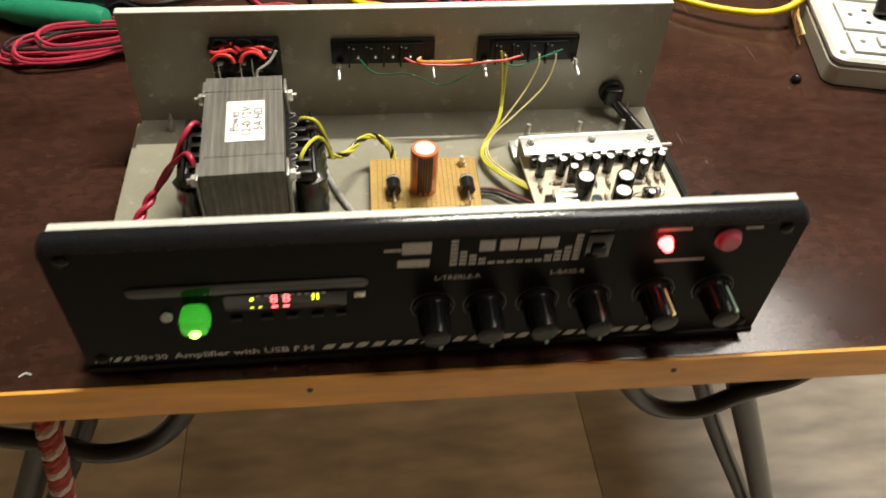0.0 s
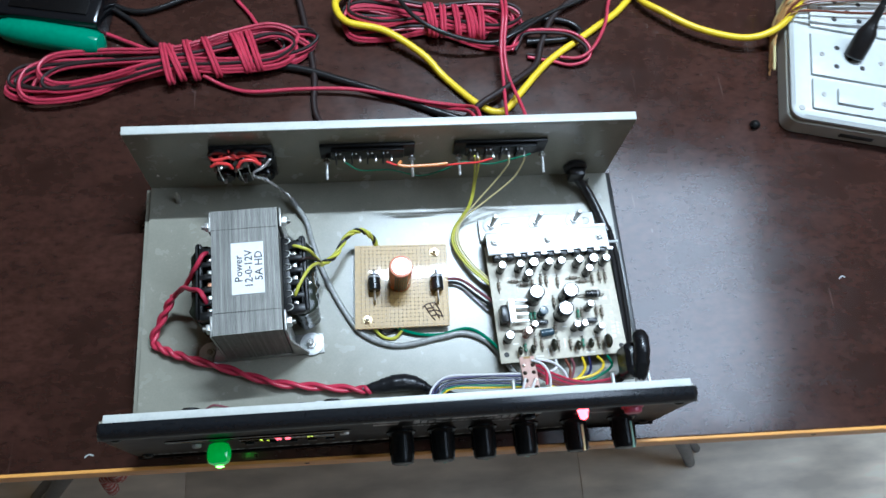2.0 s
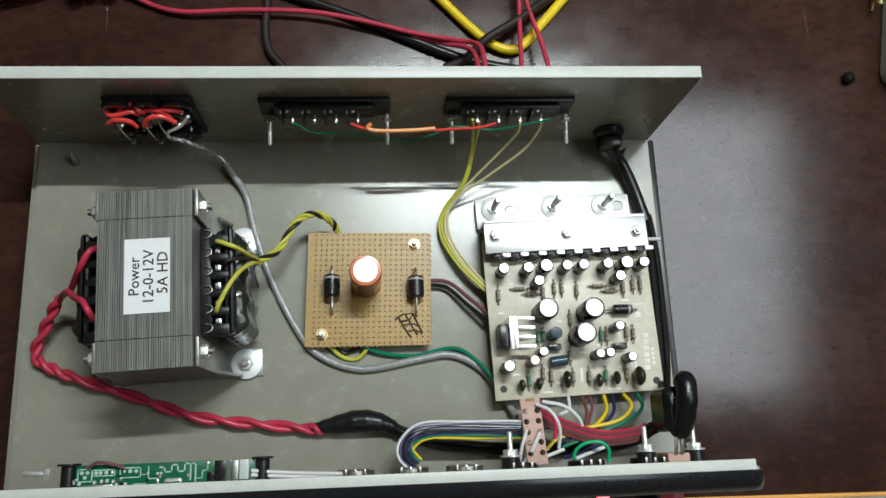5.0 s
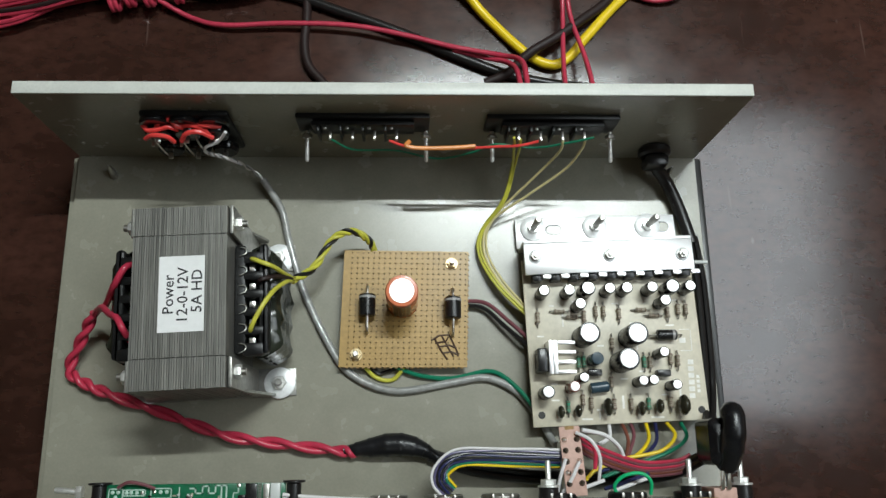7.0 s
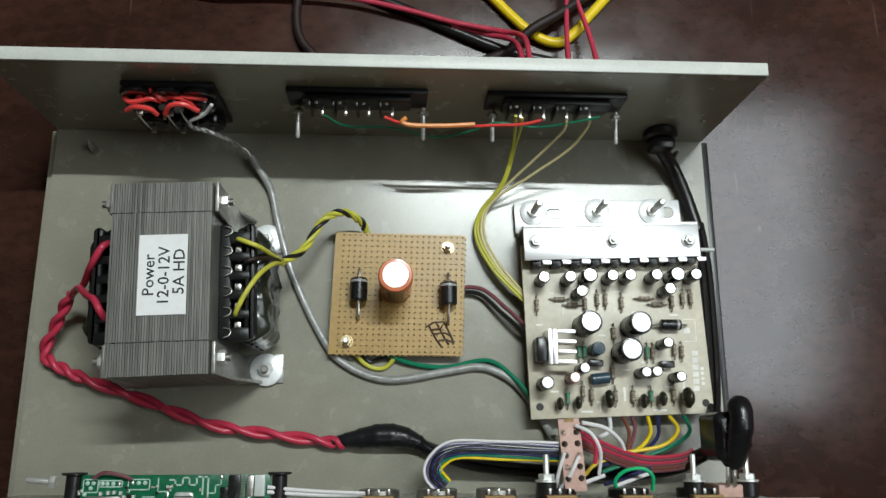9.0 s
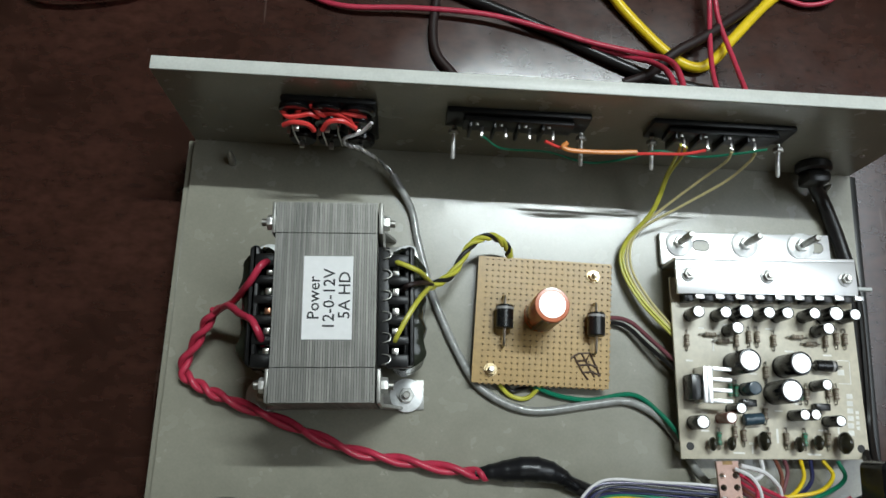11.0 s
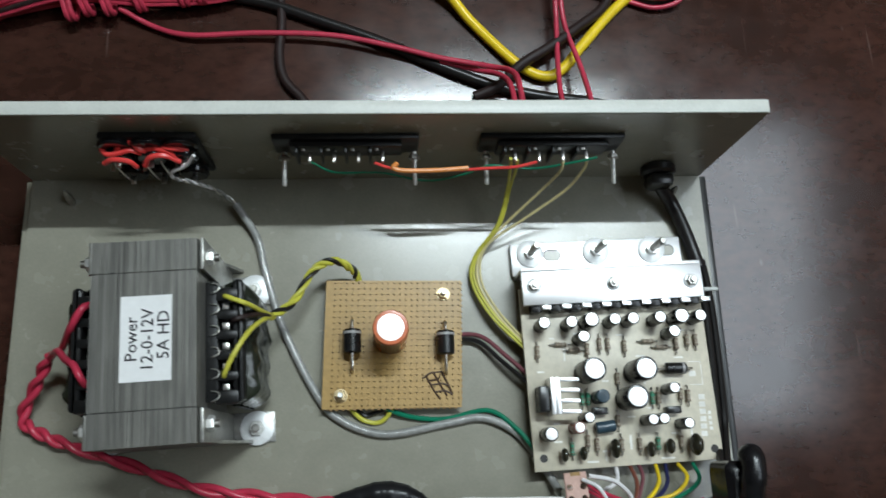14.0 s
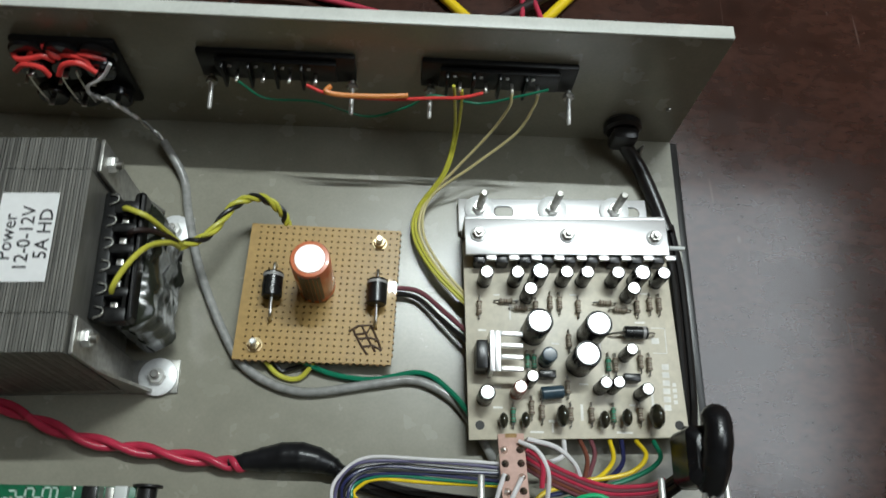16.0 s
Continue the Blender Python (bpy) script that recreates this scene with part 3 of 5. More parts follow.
# behind the front panel: pots, bolts
for px, pz in ((155.5, 25.5), (179, 25.5), (203, 25.5), (227.5, 25.5), (257, 27.5), (285.5, 27.5)):
    pot = part("potentiometer", lathe((px, 4.85, pz), [(8.2, 0), (8.2, 3.0), (7.6, 3.4), (2, 3.5)], "y", 20), "dull" if px < 210 else "bobbin", amp)
    for off in (-4.0, 0.0, 4.0):
        part("pot_tag", box(px + off - 0.5, px + off + 0.5, 6.3, 8.6, pz + 8.5, pz + 8.9, 0.1), "dull", pot)
    part("solder_strip", box(px - 6, px + 6, 5.2, 6.2, pz + 7.5, pz + 13, 0.2), "perf_edge", pot)
for bx, bz in ((223, 30), (283, 32), (305, 32)):
    bolt = part("bolt", lathe((bx, 4.85, bz), [(1.15, 0), (1.15, 16.5), (0.8, 17)], "y", 10), "steel", amp)
    part("spacer", cyl((bx, 4.9, bz), 4.2, 6.0, "y", 14, 0.4), "w_black", bolt)
    part("washer", cyl((bx, 10.95, bz), 4.6, 0.7, "y", 16), "steel", bolt)
    part("nut", hexnut((bx, 11.7, bz), 3.3, 2.4, "y"), "steel", bolt)
part("bolt", lathe((25, 11.5, 24), [(1.2, 0), (1.2, 8.4), (0.8, 9.0)], (-1, 0.1, 0.1), 10), "steel", amp)
part("nut", hexnut((25, 11.4, 24), 2.7, 2.4, "x"), "steel", amp)
for sx in (18.5, 294):
    part("screw", lathe((sx, 160, 0.02), [(1.7, 0), (1.7, 6), (1.2, 8.5), (0.4, 12)], (0.08, 0.12, 1), 10), "dull", amp, "self-tapping screw point")
for sx, sz in ((9, 18), (302, 26)):
    part("rivet", lathe((sx, 170.65, sz), [(1.2, 0), (0.9, 0.7)], "-y", 10), "dull", amp)

# ---- transformer ----
TX, TY, TA = 73.2, 88.3, 2.5
tr = thing("transformer", "laminated steel power transformer with black bobbin and white label", "transformer", TX, TY, 0, TA)
tm = turn(TX, TY, TA)


def tbox(x0, x1, y0, y1, z0, z1, bev=0.0, bm=None):
    return box(TX + x0, TX + x1, TY + y0, TY + y1, z0, z1, bev, bm, tm)


rng = random.Random(4)
for i in range(40):
    lam = bmesh.new()
    x0 = -20.2 + i * 0.95
    for y0, y1 in ((-37.7, -25.3), (-25.1, 24.7), (24.9, 36.9)):
        up = rng.uniform(-0.18, 0.15)
        tbox(x0, x0 + 0.75, y0 + rng.uniform(0, 0.15), y1 - rng.uniform(0, 0.15), 6.0, 60.6 + up, bm=lam)
    part("lamination", lam, "lam_worn" if rng.random() < 0.28 else "lam", tr)
part("core_fill", tbox(-20.1, 17.5, -37.3, 36.5, 5.6, 59.9), "lam_gap", tr)
for sx in (-1, 1):
    # bobbin end: a cheek with five slots, and the wound coil below it
    x_in, x_out = (20.6, 32.0)
    a, b = sorted((sx * x_in, sx * x_out))
    coil = rounded_slab(TX + a - (4 if sx < 0 else 0), TX + b + (4 if sx > 0 else 0), TY - 24.5, TY + 24.5, 7.0, 40.5, 9, 8, 2.0)
    bmesh.ops.subdivide_edges(coil, edges=[e for e in coil.edges if e.calc_length() > 12], cuts=7, use_grid_fill=True)
    for v in coil.verts:
        sag = math.sin(v.co.y * 0.55 + sx) * 0.7 + math.sin(v.co.z * 0.6 + v.co.y * 0.23) * 0.6
        v.co.x += sx * sag * (1.0 if abs(v.co.x - TX) > 24 else 0.0)
        v.co.z += 0.5 * math.sin(v.co.y * 0.8)
    bmesh.ops.transform(coil, matrix=tm, verts=coil.verts)
    part("coil", coil, "coilwrap", tr, "varnish-coated wound coil")
    slots = bmesh.new()
    rim = rounded_slab(TX + sx * 30.0 - 2.0, TX + sx * 30.0 + 2.0, TY - 23.4, TY + 23.4, 40.7, 46.6, 1.9, 5, 0.5)
    bmesh.ops.transform(rim, matrix=tm, verts=rim.verts)
    join(slots, rim)
    tbox(*((17.9, 22.2) if sx > 0 else (-22.2, -20.8)), -23.0, 23.0, 40.7, 46.6, 0.4, bm=slots)
    for i in range(6):
        y0 = -21.4 + i * 7.8
        w = 5.2 if i in (0, 5) else 3.7
        tbox(min(sx * 21.5, sx * 30.0), max(sx * 21.5, sx * 30.0), y0 - w / 2, y0 + w / 2, 40.8, 46.9, 0.8, bm=slots)
    part("bobbin", slots, "bobbin", tr, "black slotted bobbin cheek")
    for i in range(5):
        y0 = -17.5 + i * 7.8
        part("solder_tag", tbox(min(sx * 23.4, sx * 26.0), max(sx * 23.4, sx * 26.0), y0 - 1.4, y0 + 1.4, 40.6, 43.6, 0.4), "copper" if i == 2 and sx < 0 else "tin", tr)
for i in range(6):
    y0 = -21.0 + i * 8.2
    q = [tm @ Vector((TX + u, TY + y0 + v, z)) for u, v, z in ((19.6, -1.9, 46.2), (20.2, -1.9, 47.4), (22.4, -1.0, 47.6), (23.0, 0.3, 47.4), (22.4, 1.5, 47.6), (20.2, 2.0, 47.4), (19.6, 2.0, 46.2))]
    part("winding_loop", wire(q, 0.28, res=4, seg=6), "dull", tr, "thin bare winding loop")
# clamp frame with four feet
for sy in (-1, 1):
    part("frame_strap", tbox(-21.6, 19.0, sy * 36.8 - 1.0, sy * 36.8 + 1.0, 0.3, 5.5, 0.3), "dull", tr)
for sx, cut in ((-1, 0.0), (1, 2.6)):
    for sy in (-1, 1):
        a, b = sorted((sx * (20.8 - cut), sx * (22.2 - cut)))
        part("frame_cheek", tbox(a, b, sy * 37.6 - (12.2 if sy > 0 else 0), sy * 37.6 + (12.2 if sy < 0 else 0), 0.3, 58, 0.3), "bracket", tr)
        gus = bmesh.new()
        y0 = sy * 37.2
        gh, gw = (34, 31) if sy < 0 else (16, 27)
        q = [(sx * (22.3 - cut), y0, 0.4), (sx * (gw - cut), y0, 0.4), (sx * (22.3 - cut), y0, gh)]
        lo = [gus.verts.new(tm @ Vector((TX + x, TY + y - 0.6, z))) for x, y, z in q]
        hi = [gus.verts.new(tm @ Vector((TX + x, TY + y + 0.6, z))) for x, y, z in q]
        gus.faces.new(lo)
        gus.faces.new(hi[::-1])
        for i in range(3):
            gus.faces.new((lo[i], lo[(i + 1) % 3], hi[(i + 1) % 3], hi[i]))
        part("gusset", gus, "bracket", tr)
        a, b = sorted((sx * (22 - cut), sx * (39.5 - cut)))
        part("foot_plate", tbox(a, b, (sy * 31.5 if sy < 0 else 28.0) - 6.4, (sy * 31.5 if sy < 0 else 28.0) + 6.4, 0.05, 1.2, 0.3), "bracket", tr)
        w = tm @ Vector((TX + sx * (32.0 - cut), TY + (sy * 31.8 if sy < 0 else 27.8), 1.25))
        fw = part("washer", lathe(w, [(7.2, 0), (7.2, 0.9), (6.9, 1.1), (2.0, 1.1)], "z", 26), "zinc", tr)
        part("nut", hexnut(w + Vector((0, 0, 1.1)), 3.3, 2.5), "steel", fw)
        part("bolt_end", cyl(w + Vector((0, 0, 3.6)), 1.6, 2.6, "z", 12, 0.3), "dull", fw)
        c = tm @ Vector((TX + sx * (22.3 - cut), TY + sy * 31.0, 52))
        part("clamp_bolt", hexnut(c, 3.0, 2.6, (sx, 0.04 * sx, 0)), "steel", tr)
        part("clamp_bolt", cyl(c + Vector((sx * 2.4, 0, 0)), 1.5, 2.2, (sx, 0.04 * sx, 0), 10), "dull", tr)
label = part("label", tbox(-9.2, 9.0, -15.2, 15.8, 60.85, 61.0), "paper", tr, "white paper label with black print")
# the print runs up the label, towards the back
base = Matrix.Translation((TX, TY, 61.03)) @ Matrix.Rotation(radians(90 + TA), 4, "Z")
for text, off, up in (("Power", -9.6, 3.2), ("12-0-12V", -13.4, -2.4), ("5A HD", -9.3, -8.0)):
    part("print_line", lettering(text, 6.1, base @ Matrix.Translation((off + 1.6, up, 0)), 0.02, 0.05), "ink", label)

# ---- perforated board with rectifier ----
pb = thing("rectifier_board", "brown perforated circuit board with capacitor and two diodes", "circuit board", 162, 92, 0, 0)
bl, br, fl, fr_ = (133.2, 120.4), (192.9, 119.4), (131.4, 64.4), (191.2, 63.9)


def on_board(u, v):
    x = (1 - v) * ((1 - u) * fl[0] + u * fr_[0]) + v * ((1 - u) * bl[0] + u * br[0])
    y = (1 - v) * ((1 - u) * fl[1] + u * fr_[1]) + v * ((1 - u) * bl[1] + u * br[1])
    return x, y


def perforated(nx, ny, top, thick, hole):
    """A sheet with a true round-cornered hole in each cell; solid rim left and right."""
    verts, faces = [], []
    for i in range(nx):
        for j in range(ny):
            solid = i == 0 or i == nx - 1
            n0 = len(verts)
            outer = [(0, 0), (.5, 0), (1, 0), (1, .5), (1, 1), (.5, 1), (0, 1), (0, .5)]
            for a, b in outer:
                verts.append((*on_board((i + a) / nx, (j + b) / ny), top))
            if solid and i == 0:
                faces.append(tuple(range(n0, n0 + 8)))
                continue
            for z in (top, top - thick):
                for q in range(8):
                    an = radians(-135 + 45 * q)
                    verts.append((*on_board((i + .5 + hole * math.cos(an)) / nx, (j + .5 + hole * math.sin(an)) / ny), z))
            for q in range(8):
                r = (q + 1) % 8
                faces.append((n0 + q, n0 + r, n0 + 8 + r, n0 + 8 + q))
                faces.append((n0 + 8 + q, n0 + 8 + r, n0 + 16 + r, n0 + 16 + q))
    me = bpy.data.meshes.new("sheet")
    me.from_pydata(verts, [], faces)
    bm = bmesh.new()
    bm.from_mesh(me)
    bpy.data.meshes.remove(me)
    bmesh.ops.remove_doubles(bm, verts=bm.verts, dist=0.005)
    return bm


sheet = part("board", perforated(23, 22, 6.6, 1.2, 0.155), "perf", pb, "perforated phenolic sheet")
rim = bmesh.new()
corners = [fl, fr_, br, bl]
lo = [rim.verts.new((x, y, 5.0)) for x, y in corners]
hi = [rim.verts.new((x, y, 6.58)) for x, y in corners]
for i in range(4):
    rim.faces.new((lo[i], lo[(i + 1) % 4], hi[(i + 1) % 4], hi[i]))
rim.faces.new(lo[::-1])
part("board_edge", rim, "perf_edge", pb)
notch = bmesh.new()
for i in range(1, 23):
    x, y = on_board((i + .5) / 23.5, 0.0)
    box(x - .55, x + .55, y - 0.5, y + .25, 4.9, 6.66, bm=notch)
for j in range(1, 22):
    x, y = on_board(1.0, (j + .5) / 22)
    box(x - .2, x + .4, y - .5, y + .5, 4.9, 6.66, bm=notch)
part("snapped_edge", notch, "perf_edge", pb, kind="stuff")
cap = part("capacitor", lathe((161.0, 94.6, 6.7), [(6.9, 0), (7.3, 0.5), (7.3, 2.2), (7.0, 2.7), (7.3, 3.3), (7.3, 27.6), (6.9, 28.4), (5.6, 28.5)], "z", 36), "cap_orange", pb, "orange-sleeved electrolytic capacitor")
part("can_top", lathe((161.0, 94.6, 35.1), [(5.6, 0), (5.4, 0.3), (0.5, 0.35)], "z", 30), "cap_top", cap, "bare metal top")
for i in range(6):
    a = radians(-118 + i * 11)
    m = Matrix.Translation((161, 94.6, 0)) @ Matrix.Rotation(a, 4, "Z")
    part("stripe", box(7.25, 7.42, -0.62, 0.62, 8 + (i % 2) * 2, 34.0, m=m), "cap_stripe", cap)
for dx, dy in ((144.6, 92.5), (184.7, 91.0)):
    d = part("diode", cyl((dx, dy - 4.9, 11.4), 3.9, 10.2, "y", 20, 0.5), "epoxy", pb, "black axial rectifier diode")
    part("cathode_band", cyl((dx, dy + 3.2, 11.4), 3.97, 1.1, "y", 20), "band", d)
    part("lead", wire([(dx, dy + 5.2, 11.4), (dx, dy + 8.4, 11.2), (dx, dy + 9.6, 9.8), (dx, dy + 9.6, 5.5)], 0.65), "tin", d)
    part("lead", wire([(dx, dy - 4.9, 11.4), (dx, dy - 10.4, 11.0), (dx, dy - 12.2, 9.6), (dx, dy - 12.2, 5.5)], 0.65), "tin", d)
for sx, sy in ((184.7, 113.4), (139.5, 70.0)):
    w = part("washer", cyl((sx, sy, 6.62), 2.9, 0.5, "z", 18), "brass", pb)
    part("nut", hexnut((sx, sy, 7.15), 2.5, 1.9), "brass", w)
    part("bolt_end", cyl((sx, sy, 9.05), 1.25, 3.6, "z", 12, 0.3), "steel", w)
    part("standoff", cyl((sx, sy, 0.05), 2.4, 4.9, "z", 14), "white", pb)
scrib = bmesh.new()
for pts in ([(174.5, 76.5), (178, 78.8), (183, 79.2), (181.5, 76), (176.5, 75.2)], [(176, 77.5), (179.5, 71), (182, 67.5)], [(179.5, 78.6), (183, 72), (185, 68.8)], [(183, 79), (186.5, 71.5), (187, 69)], [(178, 73.6), (183, 74.2), (186.5, 73)], [(180, 70.6), (184, 71.2), (187.6, 69.4)]):
    sweep([Vector((x, y, 6.64)) for x, y in pts], 0.5, 5, scrib)
part("pencil_mark", scrib, "marker", pb)

# ---- amplifier board ----
AX, AY, AA = 220.6, 36.0, 2.0
ab = thing("amplifier_board", "cream amplifier circuit board crowded with black capacitors", "circuit board", 261, 73, 0)
am = turn(AX, AY, AA)
part("board", box(AX, AX + 81.7, AY, AY + 78, 9.4, 11.0, 0.15, m=am), "amp_pcb", ab)
for hx, hy in ((224.6, 41.4), (298.7, 43.2)):
    part("hole", cyl((hx, hy, 10.9), 1.7, 0.16, "z", 16), "lam_gap", ab)
for hx, hy in ((224, 41.4), (298, 43.4), (224, 108), (296, 110)):
    part("standoff", cyl((hx, hy, 0.05), 2.6, 9.2, "z", 14), "white", ab)


def can(x, y, h, r, sleeve="cap_black", lean=0.0, top="cap_top"):
    ax = (math.sin(lean), 0, math.cos(lean))
    c = part("capacitor", lathe((x, y, 11.05), [(r, 0), (r, 1.0), (r * .95, 1.3), (r, 1.7), (r, h - .6), (r * .93, h + .05), (r * .82, h + .12), (r * .78, h - .1)], ax, 22), sleeve, ab)
    p = Vector((x, y, 11.05)) + Vector(ax) * (h + 0.02)
    part("can_top", lathe(p, [(r * .83, -.2), (r * .79, -.02), (r * .5, .03), (.3, .03)], ax, 20), top, c)
    return c


for x, y in ((226.2, 97.1), (238, 97.4), (256.9, 98.2), (264.9, 98.4), (276.8, 98.7), (294.6, 99.1), (242.8, 91.0), (282.4, 92.5)):
    can(x, y, 11.5, 2.75)
for x, y in ((246.8, 98.2), (286.3, 99.1)):
    can(x, y, 11.5, 3.4)
for x, y in ((279.8, 68.6), (242.6, 57.4), (269.4, 55.8), (274.1, 56.1), (284.5, 53.9)):
    can(x, y, 11.5, 2.4)
can(226.2, 51.1, 11.5, 3.0)
can(238.2, 53.4, 11.5, 2.5, "cap_brown")
can(249.4, 66.0, 10.5, 2.9, "cap_blue", top="cap_blue")
for x, y in ((245.0, 76.7), (266.8, 76.5), (262.1, 65.0)):
    can(x, y, 16.5, 5.0)
bc = part("capacitor", cyl((247.0, 53.0, 13.6), 2.5, 8.5, (1, 0.12, 0), 18, 0.5), "cap_blue", ab, "blue capacitor lying on its side")
dd = part("diode", cyl((279.6, 77.4, 14.0), 2.5, 9.2, (1, 0.0, 0), 18, 0.5), "epoxy", ab)
part("cathode_band", cyl((286.6, 77.4, 14.0), 2.56, 1.1, (1, 0, 0), 18), "band", dd)
part("lead", wire([(288.8, 77.4, 14), (291.4, 77.4, 13.6), (292.0, 77.4, 11)], 0.5), "tin", dd)
part("lead", wire([(279.6, 77.4, 14), (275.5, 77.0, 13.2), (273.6, 76.8, 11)], 0.5), "tin", dd)
for x, y in ((249.6, 60.2), (281.5, 59.8)):
    part("transistor", box(x - 3.4, x + 3.0, y - 1.5, y + 1.5, 11.05, 15.5, 0.5), "epoxy", ab)
for x, y, r in ((232.8, 43.0, 2.5), (240.8, 43.4, 2.5), (254.2, 45.0, 3.5), (269.7, 44.2, 2.8), (278.1, 45.2, 2.8), (288.8, 45.6, 4.0)):
    part("film_capacitor", lathe((x - r * .62, y - 0.4, 12.0 + r * 1.15), [(r * .3, 0), (r * .85, r * .16), (r * 1.15, r * .5), (r * 1.15, r * .74), (r * .85, r * 1.08), (r * .3, r * 1.24)], "x", 18), "film", ab)
# regulator with its comb heat sink
comb = part("comb_heat_sink", box(227.2, 229.0, 59.0, 74.2, 11.05, 22.0, 0.2), "alu", ab, "white comb-shaped clip-on heat sink")
part("comb_top", box(229.1, 231.2, 59.0, 74.2, 20.4, 22.0, 0.2), "alu", comb)
for i in range(4):
    y0 = 59.2 + i * 4.4
    part("comb_tooth", box(231.25, 239.4, y0, y0 + 1.6, 20.4, 22.0, 0.2), "alu", comb)
reg = part("regulator", box(222.4, 226.6, 60.2, 70.8, 11.05, 21.0, 0.4), "epoxy", ab)
part("regulator_screw", lathe((226.6, 65.5, 17.5), [(2.4, 0), (2.4, .4)], "x", 12), "dull", reg)

RES = [(224.3, 86.1, 1), (234.6, 89.0, 0), (240.4, 86.3, 0), (246.2, 86.7, 1), (251.9, 88.9, 1), (255.6, 88.9, 1), (262.9, 87.7, 1), (273.4, 89.6, 0), (279.4, 86.9, 0),
       (286.1, 88.3, 1), (291.2, 89.8, 1), (294.9, 89.7, 1), (258.6, 73.8, 1), (242.5, 65.4, 2), (245.0, 65.4, 2), (273.2, 65.1, 2), (275.9, 65.1, 1), (285.7, 66.5, 1),
       (289.0, 65.7, 1), (257.3, 56.0, 1), (236.7, 45.0, 2), (243.6, 48.0, 1), (247.4, 46.6, 1), (258.0, 46.0, 1), (265.8, 46.1, 1), (273.9, 46.1, 2), (284.0, 46.6, 1)]
for x, y, way in RES:
    ax = (0, 1, 0) if way else (1, 0, 0)
    body = lathe((x - ax[0] * 2.6, y - ax[1] * 2.6, 12.5), [(.75, 0), (1.05, .3), (1.05, 1.0), (.85, 1.4), (.85, 3.8), (1.05, 4.2), (1.05, 4.9), (.75, 5.2)], ax, 12)
    rp = part("resistor", body, "resist_green" if way == 2 else "resist", ab)
    rings = bmesh.new()
    for off in (0.5, 1.75, 2.6, 4.4):
        join(rings, lathe((x - ax[0] * (2.6 - off), y - ax[1] * (2.6 - off), 12.5), [(1.09 if off in (0.5, 4.4) else .9, 0), (1.09 if off in (0.5, 4.4) else .9, .38)], ax, 12))
    part("colour_stripe", rings, "code_ring", rp)
    a, b = Vector((x, y, 12.5)) - Vector(ax) * 4.2, Vector((x, y, 12.5)) + Vector(ax) * 4.2
    part("lead", wire([a - Vector((0, 0, 1.5)), a, Vector((x, y, 12.5)), b, b - Vector((0, 0, 1.5))], 0.32, res=3, seg=6), "tin", rp)
# silkscreen: the maker's name and codes as plain bars
for x0, y0, w, h in (*((293.6 + 0.1 * q, 48.5 + 3.1 * q, 2.7, 2.2) for q in range(6)), *((297.5, 51 + 2.2 * q, 1.5, 1.5) for q in range(4)), (230, 91.5, 2.4, .7), (241, 93.5, 2.4, .7), (260, 92.5, 3, .7), (288, 94, 3, .7), (270.5, 71, .7, 3), (262, 57.2, 3.4, .7), (229.4, 47.6, 3.6, .8), (251, 39.3, .7, 3.4), (280.5, 49.8, 3.4, .7), (291.2, 70.2, 5.6, .4), (291.2, 80.2, 5.6, .4), (296.4, 70.2, .4, 10.4), (289.0, 49, .9, 6), (250.0, 43, 3.2, 1.0), (262.0, 44, 1.0, 6), (229.5, 55, 3, .9), (224, 77, 3, .8), (236, 82, .7, 6), (252, 72.5, 3, .8), (271, 60.5, 3, .8), (291, 74, 3, 2.4), (268, 83, 4, .8), (285, 82, 4, .8), (243, 39.0, 5, .8), (275, 39.6, 6, .8)):
    part("silkscreen_bar", box(x0, x0 + w, y0, y0 + h, 11.02, 11.06), "silk", ab)

# heat sink bracket with bolted chips
hs = thing("heat_sink", "bare aluminium heat sink bracket bolted to the case floor", "heat sink", 260, 122, 0)
hm = turn(219.5, 108, AA)
part("bar", box(218.3, 298.7, 105.2, 120.1, 17.6, 19.2, 0.25, m=hm), "alu", hs)
part("web", box(218.3, 298.7, 120.15, 121.6, 0.3, 19.2, 0.25, m=hm), "alu", hs)
part("flange", box(217.3, 297.0, 121.65, 136.6, 2.2, 3.8, 0.25, m=hm), "alu", hs)
part("flange_pad", box(217.5, 296.8, 121.7, 136.4, 0.02, 2.15, m=hm), "dull", hs)
for i in range(9):
    x0 = 221.8 + i * 8.85
    part("chip", box(x0, x0 + 4.4, 102.4, 107.0, 11.1, 17.4, 0.4, m=hm), "epoxy", hs, "black chip body under the bar")
    part("tab", box(x0 + 4.5, x0 + 8.5, 103.2, 105.15, 17.2, 18.8, 0.2, m=hm), "alu", hs)
for x, y in ((223.3, 113.8), (258.4, 114.5), (293.2, 115.0)):
    w = part("washer", lathe((x, y, 19.25), [(3.2, 0), (3.2, .45), (3.0, .6), (1.4, .6)], "z", 20), "zinc", hs)
    part("nut", hexnut((x, y, 19.9), 2.4, 1.9), "dull", w)
    part("bolt_end", cyl((x, y, 21.8), 1.2, 1.3, "z", 12, .25), "steel", w)
for x, y in ((225.2, 131.8), (255.9, 132.7), (282.2, 133.2)):
    w = part("washer", lathe((x, y, 3.85), [(6.2, 0), (6.2, .8), (6.0, .95), (1.8, .95)], "z", 28), "zinc", hs)
    part("nut", hexnut((x, y, 4.8), 3.0, 2.3), "steel", w)
    part("bolt_end", lathe((x, y, 7.1), [(1.6, 0), (1.6, 11.4), (1.2, 12)], (0.05, 0.03, 1), 12), "dull", w)
